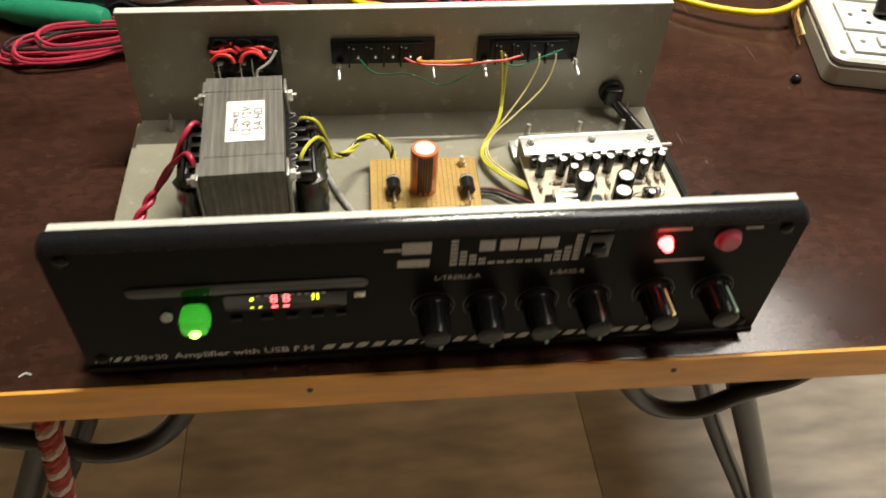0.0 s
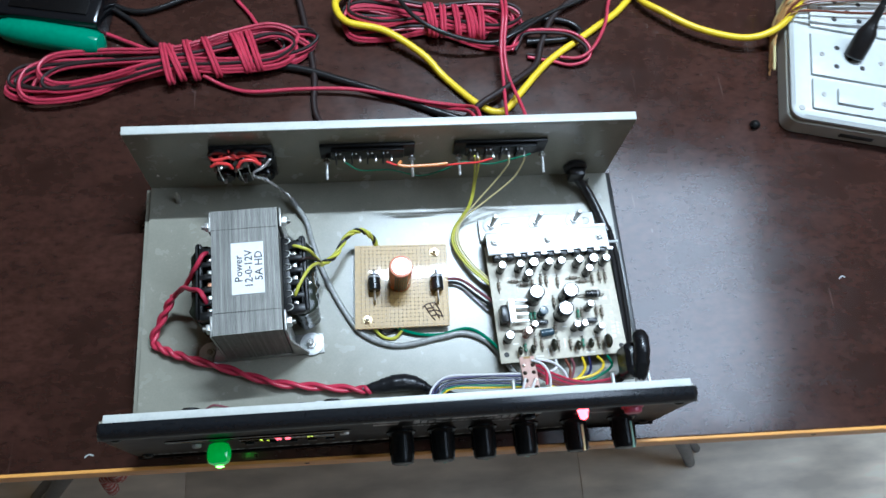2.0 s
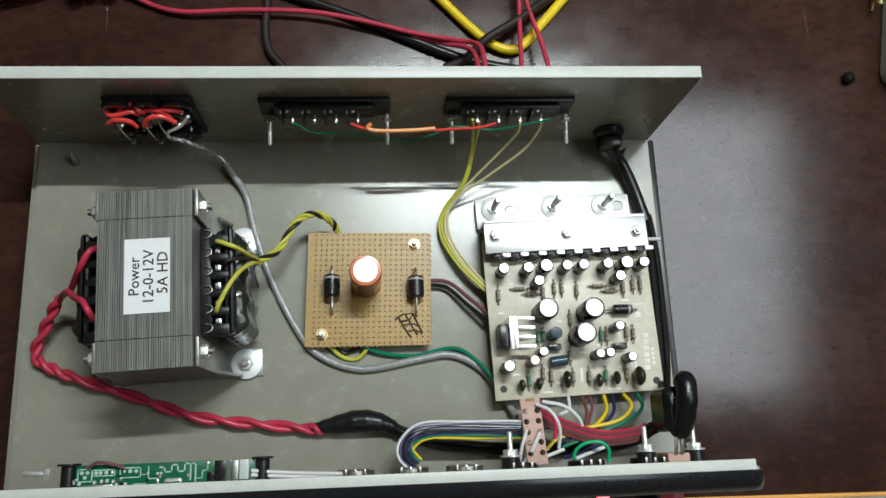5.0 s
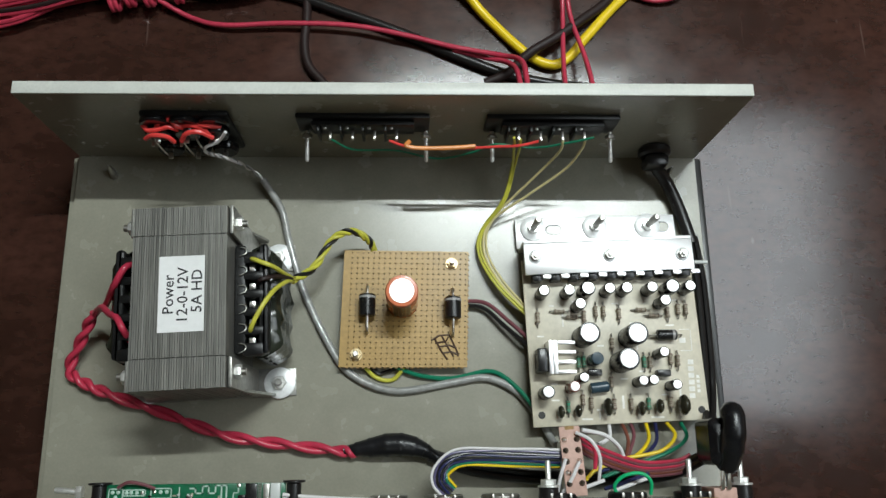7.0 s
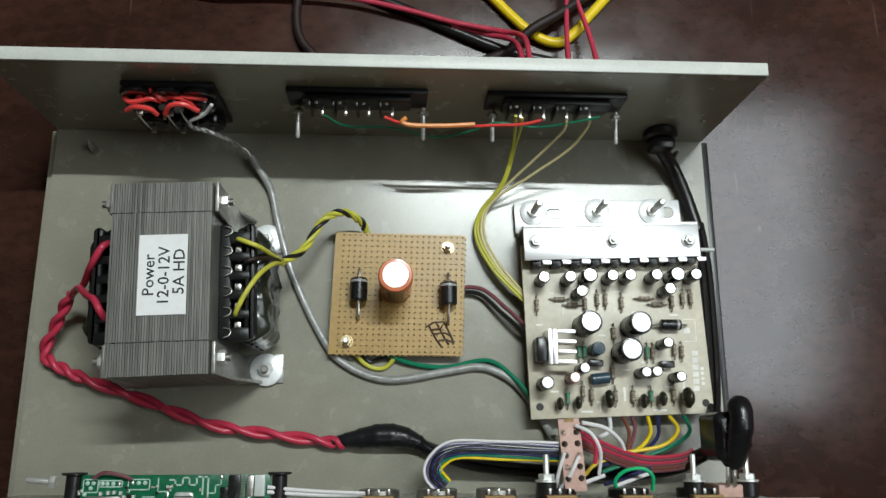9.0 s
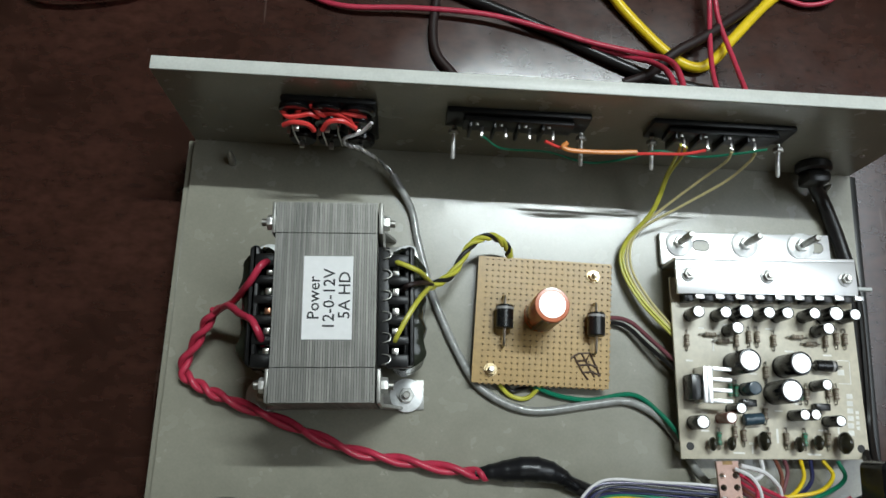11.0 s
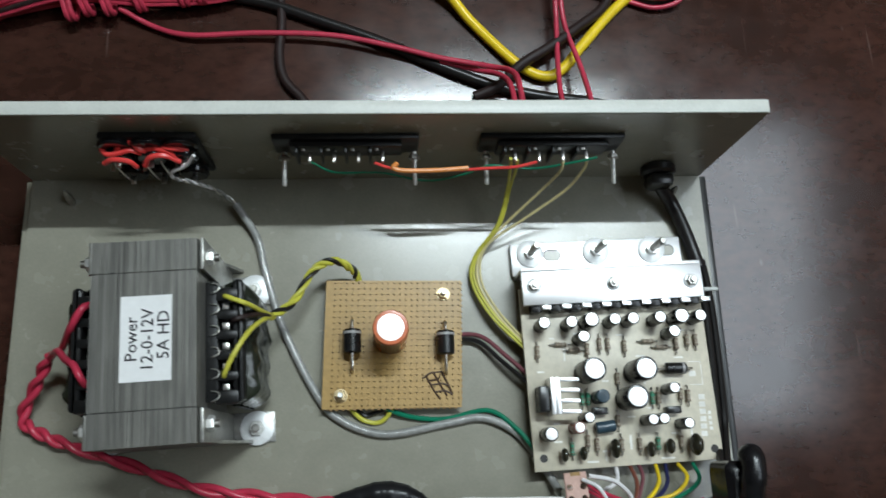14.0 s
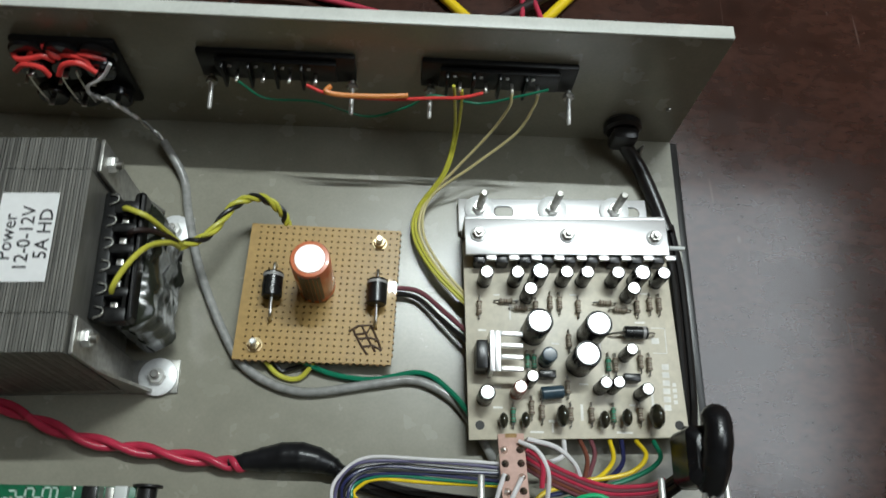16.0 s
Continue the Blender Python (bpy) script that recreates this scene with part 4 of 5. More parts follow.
for x, y in ((235.5, 131.2), (288.9, 132.9)):
    rim_ = part("slot_hole", rounded_slab(x - 4.2, x + 4.2, y - 2.7, y + 2.7, 3.76, 3.83, 2.6), "lam_gap", hs)
    part("slot_floor", rounded_slab(x - 3.7, x + 3.9, y - 2.3, y + 2.1, 3.78, 3.87, 2.0), "chassis", rim_)
part("pin", cyl((298.9, 111.2, 18.3), 0.9, 6.2, "x", 10), "white", hs)

# ---- rear terminals ----
def terminal_strip(x0, x1, z0, z1, n):
    t = thing("terminal_strip", "black push terminal strip screwed inside the back panel", "terminal strip", (x0 + x1) / 2, 170, z0, group="terminal strips on the back panel")
    part("body", box(x0, x1, 168.0, 170.6, z0 + 2.0, z1, 0.9), "bobbin", t)
    part("ridge", box(x0 + 7, x1 - 7, 165.4, 167.55, z0 + 5.5, z1 - 1.5, 0.6), "bobbin", t)
    for i in range(n):
        x = x0 + 10 + (x1 - x0 - 20) * (i + .5) / n
        part("divider", box(x - 5.6, x - 4.4, 162.8, 166.5, z0 + 3, z1 - 2, 0.3), "bobbin", t)
        part("lug", box(x - 0.6, x + 0.6, 161.0, 166.5, z0 + 10.0, z0 + 10.4, 0.12), "tin", t)
        part("lug", box(x - 3.0, x - 1.6, 164.3, 166.5, z1 - 4.0, z1 - 3.6, 0.12), "dull", t)
        part("solder", lathe((x, 161.3, z0 + 10.4), [(0.8, 0), (0.7, .6), (.3, .9)], "z", 10), "tin", t)
    for sx in (x0 + 3.8, x1 - 1.5):
        s = part("screw", lathe((sx, 169.5, z0 + 3.5), [(0.95, 0), (0.95, 15), (0.6, 15.6)], (0, -1, -0.16), 10), "steel", t)
        part("nut", hexnut((sx, 166.5, z0 + 3.0), 2.3, 1.8, (0, -1, -0.05)), "dull", s)
    return t


terminal_strip(114.3, 173.6, 36.0, 54.0, 4)
terminal_strip(198.6, 258.6, 36.0, 54.0, 4)

rca = thing("phono_socket", "black six-way phono socket block with red jumper wires", "socket", 67, 170, 16)
part("body", box(47.5, 86.0, 167.6, 170.6, 18, 56.5, 1.4), "bobbin", rca)
for i in range(3):
    part("shell", lathe((53.5 + i * 12.6, 167.5, 50.5), [(6.9, 0), (6.9, 1.4), (6.2, 2.2), (4, 2.3)], "-y", 22), "gloss", rca)
for i in range(3):
    for j in range(2):
        cx, cz = 53.5 + i * 12.6, 26 + j * 19
        s = part("socket", lathe((cx, 166.4, cz), [(5.9, 0), (5.9, 2.6), (5.2, 3.6), (1, 3.8)], "-y", 20), "gloss", rca)
        part("pin", box(cx - 1.0, cx + 1.0, 159.5, 162.6, cz - .4, cz + .4, .1), "tin", s)
        if j:
            part("earth_tag", box(cx - 4.6, cx - 3.2, 160.0, 166.4, cz - 5.4, cz - 4.9, .1), "tin", s)
for pts in ([(47.7, 166.0, 50.1), (50.5, 163.3, 50.4), (55.8, 163.9, 50.8), (59.5, 164.6, 51.1), (63.8, 164.0, 48.8)],
            [(52.9, 164.0, 48.8), (56.2, 166.4, 52.9), (60.3, 166.9, 53.2), (63.3, 164.7, 51.9), (66.5, 164.6, 49.3)],
            [(48.5, 160.8, 46.7), (52.9, 161.0, 50.2), (58.8, 160.4, 49.8), (60.8, 159.6, 45.9)],
            [(61.4, 164.8, 49.3), (68.1, 165.2, 51.6), (74.4, 164.0, 50.8), (76.8, 161.5, 47.2)],
            [(64.1, 159.9, 46.1), (67.0, 161.9, 50.1), (72.6, 162.5, 50.5), (78.0, 161.2, 47.0)],
            [(68.9, 166.5, 50.4), (75.7, 164.7, 52.5), (81.6, 165.3, 49.7)]):
    part("jumper", wire(pts, 1.1), "w_orange", rca, "red-orange jumper wire")
for x0, z0 in ((52.0, 46.0), (64.0, 46.0), (70.5, 47.0)):
    part("bare_link", wire([(x0, 161.4, z0), (x0 - 0.2, 161.0, z0 - 7), (x0 + 0.2, 160.8, z0 - 14), (x0 + 0.3, 161.2, z0 - 20)], 0.35, seg=6), "tin", rca, "bare tinned wire link")

grom = thing("cable_grommet", "black rubber strain relief grommet in the back panel", "grommet", 285.5, 166, 6)
part("collar", cyl((285.5, 170.6, 14.5), 8.0, 5.0, "-y", 20, 1.2), "w_black", grom)
part("clamp", box(279.8, 291.0, 159.5, 165.5, 8.5, 20.5, 2.2), "w_black", grom)

# ---- wiring inside the case ----
def lead(pts, r, material, label, seg=8, shift=(0, 0, 0)):
    return solo("wire", wire(pts, r, seg=seg, shift=shift), material, label, "wire", group="wires inside the case")


RED_TW = [(22.1, 88.1, 18.0), (15.0, 77.5, 11.0), (8.4, 64.5, 4.6), (16.5, 57.8, 4.5), (29.0, 52.6, 4.5), (55.1, 43.5, 4.5), (81.1, 34.2, 4.5), (106.7, 30.1, 4.5), (132.3, 26.9, 4.5), (140, 26.0, 4.5)]
mains_lead = thing("transformer_lead", "twisted red primary wires joined under black tape", "cable", 75, 50, 1)
for ph in (0.0, math.pi):
    part("strand", twist(RED_TW, 1.45, 7.0, 1.4, ph, res=16, seg=10), "w_red", mains_lead)
part("strand", wire([(47.6, 104.5, 45.0), (45.6, 101.5, 50.0), (40.7, 94.6, 46.5), (31.2, 89.9, 29.0), (23.5, 89.0, 19.0)], 1.45, seg=10), "w_red", mains_lead)
part("strand", wire([(48.3, 72.3, 44.0), (46.8, 76.3, 49.0), (43.5, 81.0, 47.5), (37.8, 84.0, 41.0), (30.4, 88.6, 31.0), (22.4, 87.2, 18.0)], 1.45, seg=10), "w_red", mains_lead)
sl = spline([(134.5, 27.0, 4.2), (145.1, 27.9, 4.6), (157.9, 29.3, 5.4), (168.5, 27.6, 5.0), (178.5, 22.3, 4.0)], 9)
rr = [1.9 + 3.4 * math.sin(math.pi * min(1, max(0, i / (len(sl) - 1)))) ** 1.3 + (0.35 if i % 5 == 0 else 0) for i in range(len(sl))]
part("tape_sleeve", sweep(sl, rr, 12), "tape", mains_lead, "black insulating tape wrapped round the joint")
for s in (-1.6, 1.6):
    part("strand", wire([(173.0, 24.8, 4.4), (183.6, 21.0, 3.2), (199.0, 17.0, 3.0), (224.8, 14.0, 3.0), (261.1, 13.0, 3.4), (283.0, 15.6, 9.0), (292.5, 22.0, 22.0)], 1.6, shift=(0, s, 0)), "w_black", mains_lead)

SEC_TW = [(111.3, 101.2, 26.0), (120.5, 108.1, 22.0), (128.5, 121.8, 20.0), (137.2, 126.5, 18.0), (144.8, 124.2, 11.0), (147.1, 120.6, 4.5)]
sec = thing("secondary_lead", "twisted yellow-green and black secondary wires", "cable", 120, 110, 4)
for ph, mat_name in ((0, "w_yellow"), (2.1, "w_yellow"), (4.2, "w_black")):
    part("strand", twist(SEC_TW, 0.92, 4.2, 1.0, ph, res=14), mat_name, sec)
part("strand", wire([(96.8, 106.6, 43.0), (98.0, 106.0, 47.5), (102.5, 104.2, 49.0), (106.5, 102.9, 47.0), (110.0, 101.8, 38.0), (112.6, 101.6, 27.0)], 1.0), "w_yellow", sec)
part("strand", wire([(98.2, 75.0, 43.0), (98.8, 76.6, 48.0), (102.6, 84.4, 49.2), (107.0, 92.5, 46.0), (110.5, 98.5, 36.0), (112.0, 101.0, 26.5)], 1.0), "w_yellow", sec)
part("strand", wire([(100.0, 96.0, 43.0), (102.0, 96.8, 48.6), (106.5, 98.6, 46.0), (110.5, 100.8, 36.0), (112.6, 102.0, 26.5)], 1.0), "w_dark", sec)

GREY = [(84.4, 162.0, 51.9), (79.8, 160.0, 45.8), (73.3, 159.0, 41.4), (73.2, 158.0, 37.0), (79.6, 157.5, 33.0), (84.2, 160.0, 18.0), (92.6, 156.2, 6.8), (101.7, 141.8, 2.4), (105.8, 126.1, 2.0), (113.7, 101.4, 1.9), (127.1, 74.2, 1.9), (137.9, 60.9, 1.9), (157.8, 53.6, 1.9), (184.2, 57.3, 1.9), (200.3, 59.3, 1.9), (213.4, 53.7, 2.0), (222.4, 43.7, 2.2), (229.4, 31.5, 4.0), (231.4, 26.4, 12.0)]
gl = thing("signal_cable", "grey screened audio cable from the phono sockets", "cable", 130, 100, 0)
part("jacket", wire(GREY[6:], 1.75, seg=12), "w_grey", gl)
part("core", wire(GREY[:6], 0.75), "w_white", gl, "bare pale inner core")
part("screen", twist(GREY[3:8], 0.6, 5.0, 0.6, 0.4), "w_grey", gl, "twisted bare screen")
part("screen", twist(GREY[3:8], 0.4, 5.0, 0.7, 3.4), "tin", gl, "twisted bare screen")
sig = [(213.1, 156.2, 24.0), (209.5, 143.2, 14.0), (199.4, 130.1, 6.0), (198.1, 118.4, 5.0), (205.7, 103.1, 7.0), (219.5, 88.0, 8.5)]
lead([(211.0, 160.8, 50), (212.0, 159.5, 42)] + sig, 0.65, "w_yellow", "thin yellow speaker output wire", shift=(0, 0, 0))
lead([(213.0, 160.8, 46.5), (213.4, 159, 40)] + sig, 0.65, "w_yellow", "thin yellow speaker output wire", shift=(1.3, .6, 0))
lead([(233.5, 160.5, 46.5), (233.0, 158, 41), (227.0, 154.0, 28.0), (214.5, 144.5, 15.0), (202.9, 133.5, 7.0), (200.6, 119.4, 5.5), (207.7, 104.4, 7.0), (220.4, 89.4, 8.5)], 0.6, "w_pale", "thin pale yellow speaker output wire")
lead([(243.5, 160.5, 46.5), (242.5, 158, 42), (237.2, 153.3, 30.0), (221.4, 144.7, 18.0), (204.8, 134.7, 8.0), (201.9, 120.4, 6.0), (208.7, 105.4, 7.5), (221.0, 90.4, 8.5)], 0.6, "w_pale", "thin pale yellow speaker output wire")
lead([(155.4, 160.5, 46.5), (163.3, 159.0, 43.6), (177.1, 158.6, 42.5), (190, 158.6, 42.5), (203, 158.8, 44), (214, 159, 45), (222.5, 160.5, 46.5)], 0.7, "w_orange", "thin red wire between the terminal strips")
lead([(164.8, 160.5, 46.5), (163.0, 158.5, 46), (168, 157.4, 45.6), (182, 157.6, 45.4), (194.0, 158.4, 45.6)], 1.0, "w_orange2", "orange wire stub between the terminal strips")
lead([(130.0, 161, 46), (139.0, 160.0, 37.0), (158.2, 160.0, 36.0), (177.8, 159.0, 28.6), (193.9, 159.0, 37), (203.5, 160.0, 44), (221.4, 160.0, 40), (236, 160.0, 46), (247, 161.0, 50)], 0.5, "w_green", "thin dark green wire between the terminal strips")

lead([(155.1, 65.9, 4.4), (168.3, 60.8, 2.4), (184.3, 59.3, 1.2), (203.0, 62.4, 1.2), (214.5, 54.5, 4.0), (222.9, 43.5, 8.0)], 1.1, "w_green", "dark green wire between the two boards")
lead([(189.1, 95.7, 4.2), (201.0, 94.6, 4.0), (211.3, 85.7, 6.0), (222.2, 75.1, 8.6)], 1.0, "w_maroon", "maroon supply wire between the two boards")
lead([(189.1, 93.7, 4.0), (200.0, 92.2, 3.6), (209.8, 83.2, 5.4), (222.2, 71.6, 8.6)], 1.0, "w_black", "black supply wire between the two boards")
lead([(141.9, 66.5, 4.4), (148.5, 60.0, 1.4), (156.4, 58.9, 1.4), (162.7, 65.4, 4.4)], 1.0, "w_yellow", "yellow wire looped under the perforated board")
lead([(144.9, 67.5, 4.4), (149.0, 62.0, 1.4), (153.4, 62.4, 1.4), (164.7, 66.4, 4.4)], 0.9, "w_black", "black wire looped under the perforated board")

mains = thing("mains_cable", "thick black mains cable along the side of the case", "cable", 300, 100, 0)
part("jacket", wire([(285.5, 168, 14.5), (286.0, 163.0, 12.5), (288.0, 160.8, 10.0), (293.9, 154.6, 5.5), (299.6, 141.1, 3.6), (304.1, 124.5, 3.4)], 3.2, seg=14), "w_black", mains)
for s in (0, 3.1):
    part("core", wire([(303.0, 128.1, 3.0), (304.7, 117, 2.2), (305.9, 101.8, 1.8), (305.9, 71.4, 1.8), (304.8, 52.0, 3.0), (299.3, 38.0, 14.0), (297.0, 32.0, 24.0)], 1.6, shift=(s, 0, 0)), "w_black", mains)

# power switch under its taped boot
boot = thing("power_switch", "power switch behind the front panel wrapped in black tape", "switch", 296, 28, 20)
part("tape_block", rounded_slab(290.5, 301.0, 19.0, 38.5, 20.0, 40.5, 3.2, 6, 2.6), "tape", boot, "glossy black insulating tape")
lobe = spline([(298.0, 19.0, 35), (298.5, 21.5, 38), (298.8, 25.5, 41), (299.0, 29.0, 42.5), (299.6, 34.0, 43.5), (300.0, 39.0, 42.5), (299.6, 43.0, 39.5)], 5)
part("tape_wrap", sweep(lobe, [4.8 + 0.15 * math.sin(0.8 * k) if k < len(lobe) - 4 else 5.0 * (1 - ((k - len(lobe) + 5) / 5.2) ** 2) ** 0.5 for k in range(len(lobe))], 14), "tape", boot, "glossy black insulating tape")
part("body", box(291.0, 301.0, 4.9, 10.0, 22, 37, 0.6), "pcb_pink", boot, "pink phenolic switch body")
for tx in (294.6, 297.4):
    part("terminal", wire([(tx, 9.5, 37.5), (tx, 13, 38.4), (tx + .6, 16.5, 37.6)], .9), "tin", boot)

# selector strip with its wires
sel = thing("selector_board", "pink phenolic selector strip with soldered pins", "circuit board", 234, 22, 20)
sm_ = Matrix.Translation((234.3, 22, 27.5)) @ Matrix.Rotation(radians(3), 4, "Z") @ Matrix.Rotation(radians(-6), 4, "X")
part("strip", box(-4.5, 4.5, -15, 14, -0.8, 0.8, 0.15, m=sm_), "pcb_pink", sel)
part("switch_body", box(-4.6, 4.6, -14.5, 8, -8.5, -0.85, 0.4, m=sm_), "steel", sel)
for i in range(5):
    for s in (-1, 1):
        part("solder_pin", lathe(sm_ @ Vector((s * 2.7, -10 + i * 4.6, 0.8)), [(1.35, 0), (1.1, .7), (.5, 1.6), (.3, 2.4)], "z", 10), "film" if (i + s) % 3 else "tin", sel)
part("notch", box(-2.0, 2.0, 12.6, 14.05, -0.82, 0.86, m=sm_), "perf_edge", sel)

RIB = spline([(179.5, 6.2, 25.0), (174.6, 11.5, 26.0), (174.4, 18.5, 26.2), (179.5, 24.6, 26.2), (189.0, 27.2, 26.0), (207.0, 26.9, 26.0), (231.4, 25.8, 25.5)], 6)
for i, (mat_name, word) in enumerate((("w_white", "white"), ("w_violet", "grey-violet"), ("w_black", "black"), ("w_blue", "navy blue"), ("w_black", "black"), ("w_blue", "navy blue"), ("w_green", "green"), ("w_amber", "yellow"))):
    pts = []
    for k in range(0, len(RIB), 3):
        ahead = (RIB[min(k + 1, len(RIB) - 1)] - RIB[max(k - 1, 0)]).normalized()
        s = i * 1.02 + 0.25 * math.sin(k * 0.5 + i * 1.7)
        pts.append((RIB[k].x + ahead.y * s, RIB[k].y - ahead.x * s, RIB[k].z - 0.45 * i + 0.4 * math.sin(k * 0.31 + i)))
    lead(pts, 0.6, mat_name, word + " strand of the flat ribbon cable to the selector")
RR = [(239.1, 31.1, 24.0), (250.9, 25.4, 21.0), (267.4, 20.4, 18.0), (283.3, 20.9, 16.0), (289.6, 23.3, 16.0)]
for i, (mat_name, word) in enumerate((("w_red", "red"), ("w_maroon", "maroon"), ("w_red", "red"), ("w_maroon", "maroon"), ("w_brown", "brown"), ("w_maroon", "maroon"))):
    lead([(x, y - i * 1.15, z - .5 * i) for x, y, z in RR], 0.8, mat_name, word + " strand running behind the controls")
for pts, mat_name, word, r in (
        ([(239.3, 34.4, 26.0), (249.6, 32.2, 24.0), (256.1, 27.3, 22.0), (258.8, 22.7, 19.0)], "w_white", "white", .9),
        ([(272.7, 37.7, 9.2), (273.1, 29.7, 10.0), (264.2, 22.3, 14.0), (247.7, 18.2, 18.0), (241.4, 13.2, 19.0)], "w_amber", "yellow", .85),
        ([(282.4, 37.6, 9.2), (284.9, 31.5, 12.0), (277.2, 25.1, 14.0), (259.1, 21.9, 15.0)], "w_amber", "yellow", .85),
        ([(277.1, 37.7, 9.2), (276.2, 28.4, 10.0), (265.4, 21.1, 13.0), (247.6, 16.6, 17.0)], "w_blue", "navy blue", .85),
        ([(289.0, 37.6, 9.2), (290.0, 30.7, 12.0), (281.1, 24.6, 13.0), (263.4, 18.7, 15.0), (249.2, 14.1, 17.0)], "w_green", "green", .9),
        ([(255.6, 37.2, 9.2), (254.5, 31.1, 12.0), (246.7, 27.4, 15.0)], "w_white", "white", .9),
        ([(261.4, 37.9, 9.2), (263.8, 29.8, 10.0), (261.2, 20.4, 11.0)], "w_brown", "brown", .85),
        ([(265.4, 37.9, 9.2), (266.8, 31.8, 9.0), (263.2, 22.4, 10.0)], "w_maroon", "maroon", .85),
        ([(254.1, 6.1, 24.0), (252.2, 10.9, 26.0), (256.1, 15.1, 28.0), (263.5, 15.9, 28.0), (267.7, 12.6, 27.0), (267.9, 7.1, 25.0)], "w_bright", "bright green looped", .8),
        ([(236.1, 33.2, 28.4), (241.9, 29.8, 31.0), (245.6, 22.7, 30.0), (245.6, 13.6, 26.0)], "w_white", "white", .8),
        ([(231.0, 22.4, 29.5), (228.8, 15.9, 28.5), (227.0, 6.6, 25.0)], "w_white", "white", .8),
        ([(236.6, 21.0, 29.8), (232.7, 13.6, 30), (228.6, 6.5, 25.0)], "w_white", "white", .8),
        ([(247.4, 13.3, 28.0), (237.5, 10.0, 28.5), (226.7, 5.8, 25.0)], "w_white", "white", .8),
        ([(239.5, 30.3, 29.0), (243.5, 26.0, 30.5), (243.5, 18.0, 29.0)], "w_red", "red", .9),
        ([(270.0, 13.9, 18.0), (259.2, 10.5, 20.0), (251.0, 7.9, 22.0)], "w_white", "white", .85),
        ([(270.0, 15.5, 17.0), (259.2, 12.2, 19.0), (249.0, 9.4, 21.0)], "w_blue", "navy blue", .85),
        ([(113.0, 10.0, 39.5), (122.0, 9.0, 38.0), (134.0, 8.0, 36.0), (150.0, 7.0, 32.0)], "w_white", "white", .75),
        ([(113.0, 8.2, 39.5), (122.0, 7.4, 37.5), (134.0, 6.6, 35.0), (150.0, 6.4, 31.0)], "w_white", "white", .75),
        ([(47.5, 13.5, 40.2), (52.0, 15.6, 41.5), (58.0, 14.6, 41.0), (62.0, 13.0, 39.6)], "w_maroon", "maroon", .7)):
    lead(pts, r, mat_name, word + " hook-up wire at the controls")

# player module behind the window
pm = thing("player_module", "green player circuit board on black plastic posts", "circuit board", 78, 9, 30)
part("board", box(42.5, 114, 4.9, 14.6, 37.0, 38.4, 0.15), "pcb_green", pm)
for sx in (39.3, 117.2):
    post = part("post", cyl((sx, 4.9, 37.0), 3.0, 9.6, "y", 14, .4), "w_black", pm)
    part("post_head", cyl((sx, 14.55, 37.0), 4.6, 0.9, "y", 16, .2), "w_black", post)
g = random.Random(5)


def on_player(u, v):
    return 39.3 + (u - 210) * 0.0803, 14.6 - (v - 100) * 0.075


def strip_line(pts, w, bm):
    for (u0, v0), (u1, v1) in zip(pts, pts[1:]):
        (x0, y0), (x1, y1) = on_player(u0, v0), on_player(u1, v1)
        box(min(x0, x1) - w, max(x0, x1) + w, min(y0, y1) - w, max(y0, y1) + w, 38.42, 38.5, bm=bm)


ant = bmesh.new()
strip_line([(665, 125), (690, 125), (690, 150), (725, 150), (725, 114), (756, 114), (756, 150), (790, 150), (790, 110), (845, 110), (845, 200)], 0.32, ant)
strip_line([(820, 110), (820, 195)], 0.32, ant)
part("antenna_trace", ant, "trace", pm, "pale zigzag antenna trace")
for pts in ([(262, 122), (330, 122), (330, 185), (262, 185), (262, 122)], [(470, 122), (570, 122), (570, 172), (470, 172), (470, 122)], [(335, 128), (442, 128), (442, 158), (335, 158), (335, 128)], [(610, 120), (610, 182), (655, 182)], [(540, 208), (600, 208), (600, 222)], [(850, 190), (880, 190), (880, 150), (905, 150), (905, 115)]):
    line = bmesh.new()
    strip_line(pts, 0.22, line)
    part("outline", line, "trace", pm)
for u, v in ((280, 140), (308, 140), (296, 165), (350, 143), (372, 143), (400, 143), (427, 143), (488, 140), (518, 140), (548, 140), (270, 195), (655, 195), (905, 112)):
    x, y = on_player(u, v)
    part("solder_joint", lathe((x, y, 38.42), [(.85, 0), (.65, .4), (.2, .6)], "z", 10), "tin" if g.random() < 0.5 else "trace", pm)
for u, v in ((350, 192), (385, 188), (412, 186), (442, 190), (503, 208)):
    x, y = on_player(u, v)
    part("stub", box(x - .5, x + .5, y - .6, y + .8, 38.42, 40.2, 0.15), "white", pm)
for u0, u1, v0, v1, z1, mat_name in ((285, 445, 203, 228, 41.0, "dull"), (945, 1000, 101, 216, 40.4, "epoxy"), (905, 942, 160, 216, 39.4, "epoxy"), (1070, 1118, 100, 205, 41.0, "white"), (1030, 1062, 104, 205, 39.6, "dull"), (540, 600, 212, 226, 39.4, "epoxy"), (470, 495, 195, 222, 39.4, "epoxy")):
    (x0, y1), (x1, y0) = on_player(u0, v0), on_player(u1, v1)
    part("component", box(x0, x1, y0, y1, 38.42, z1, 0.2), mat_name, pm)
x, y = on_player(738, 205)
part("crystal", rounded_slab(x - 3.6, x + 3.6, y - 1.6, y + 1.6, 38.42, 40.6, 1.5, 5, 0.3), "steel", pm)
for q in range(14):
    x, y = on_player(1012, 106 + q * 8)
    part("chip_pin", box(x - .75, x + .75, y - .17, y + .17, 38.42, 38.9), "tin", pm)
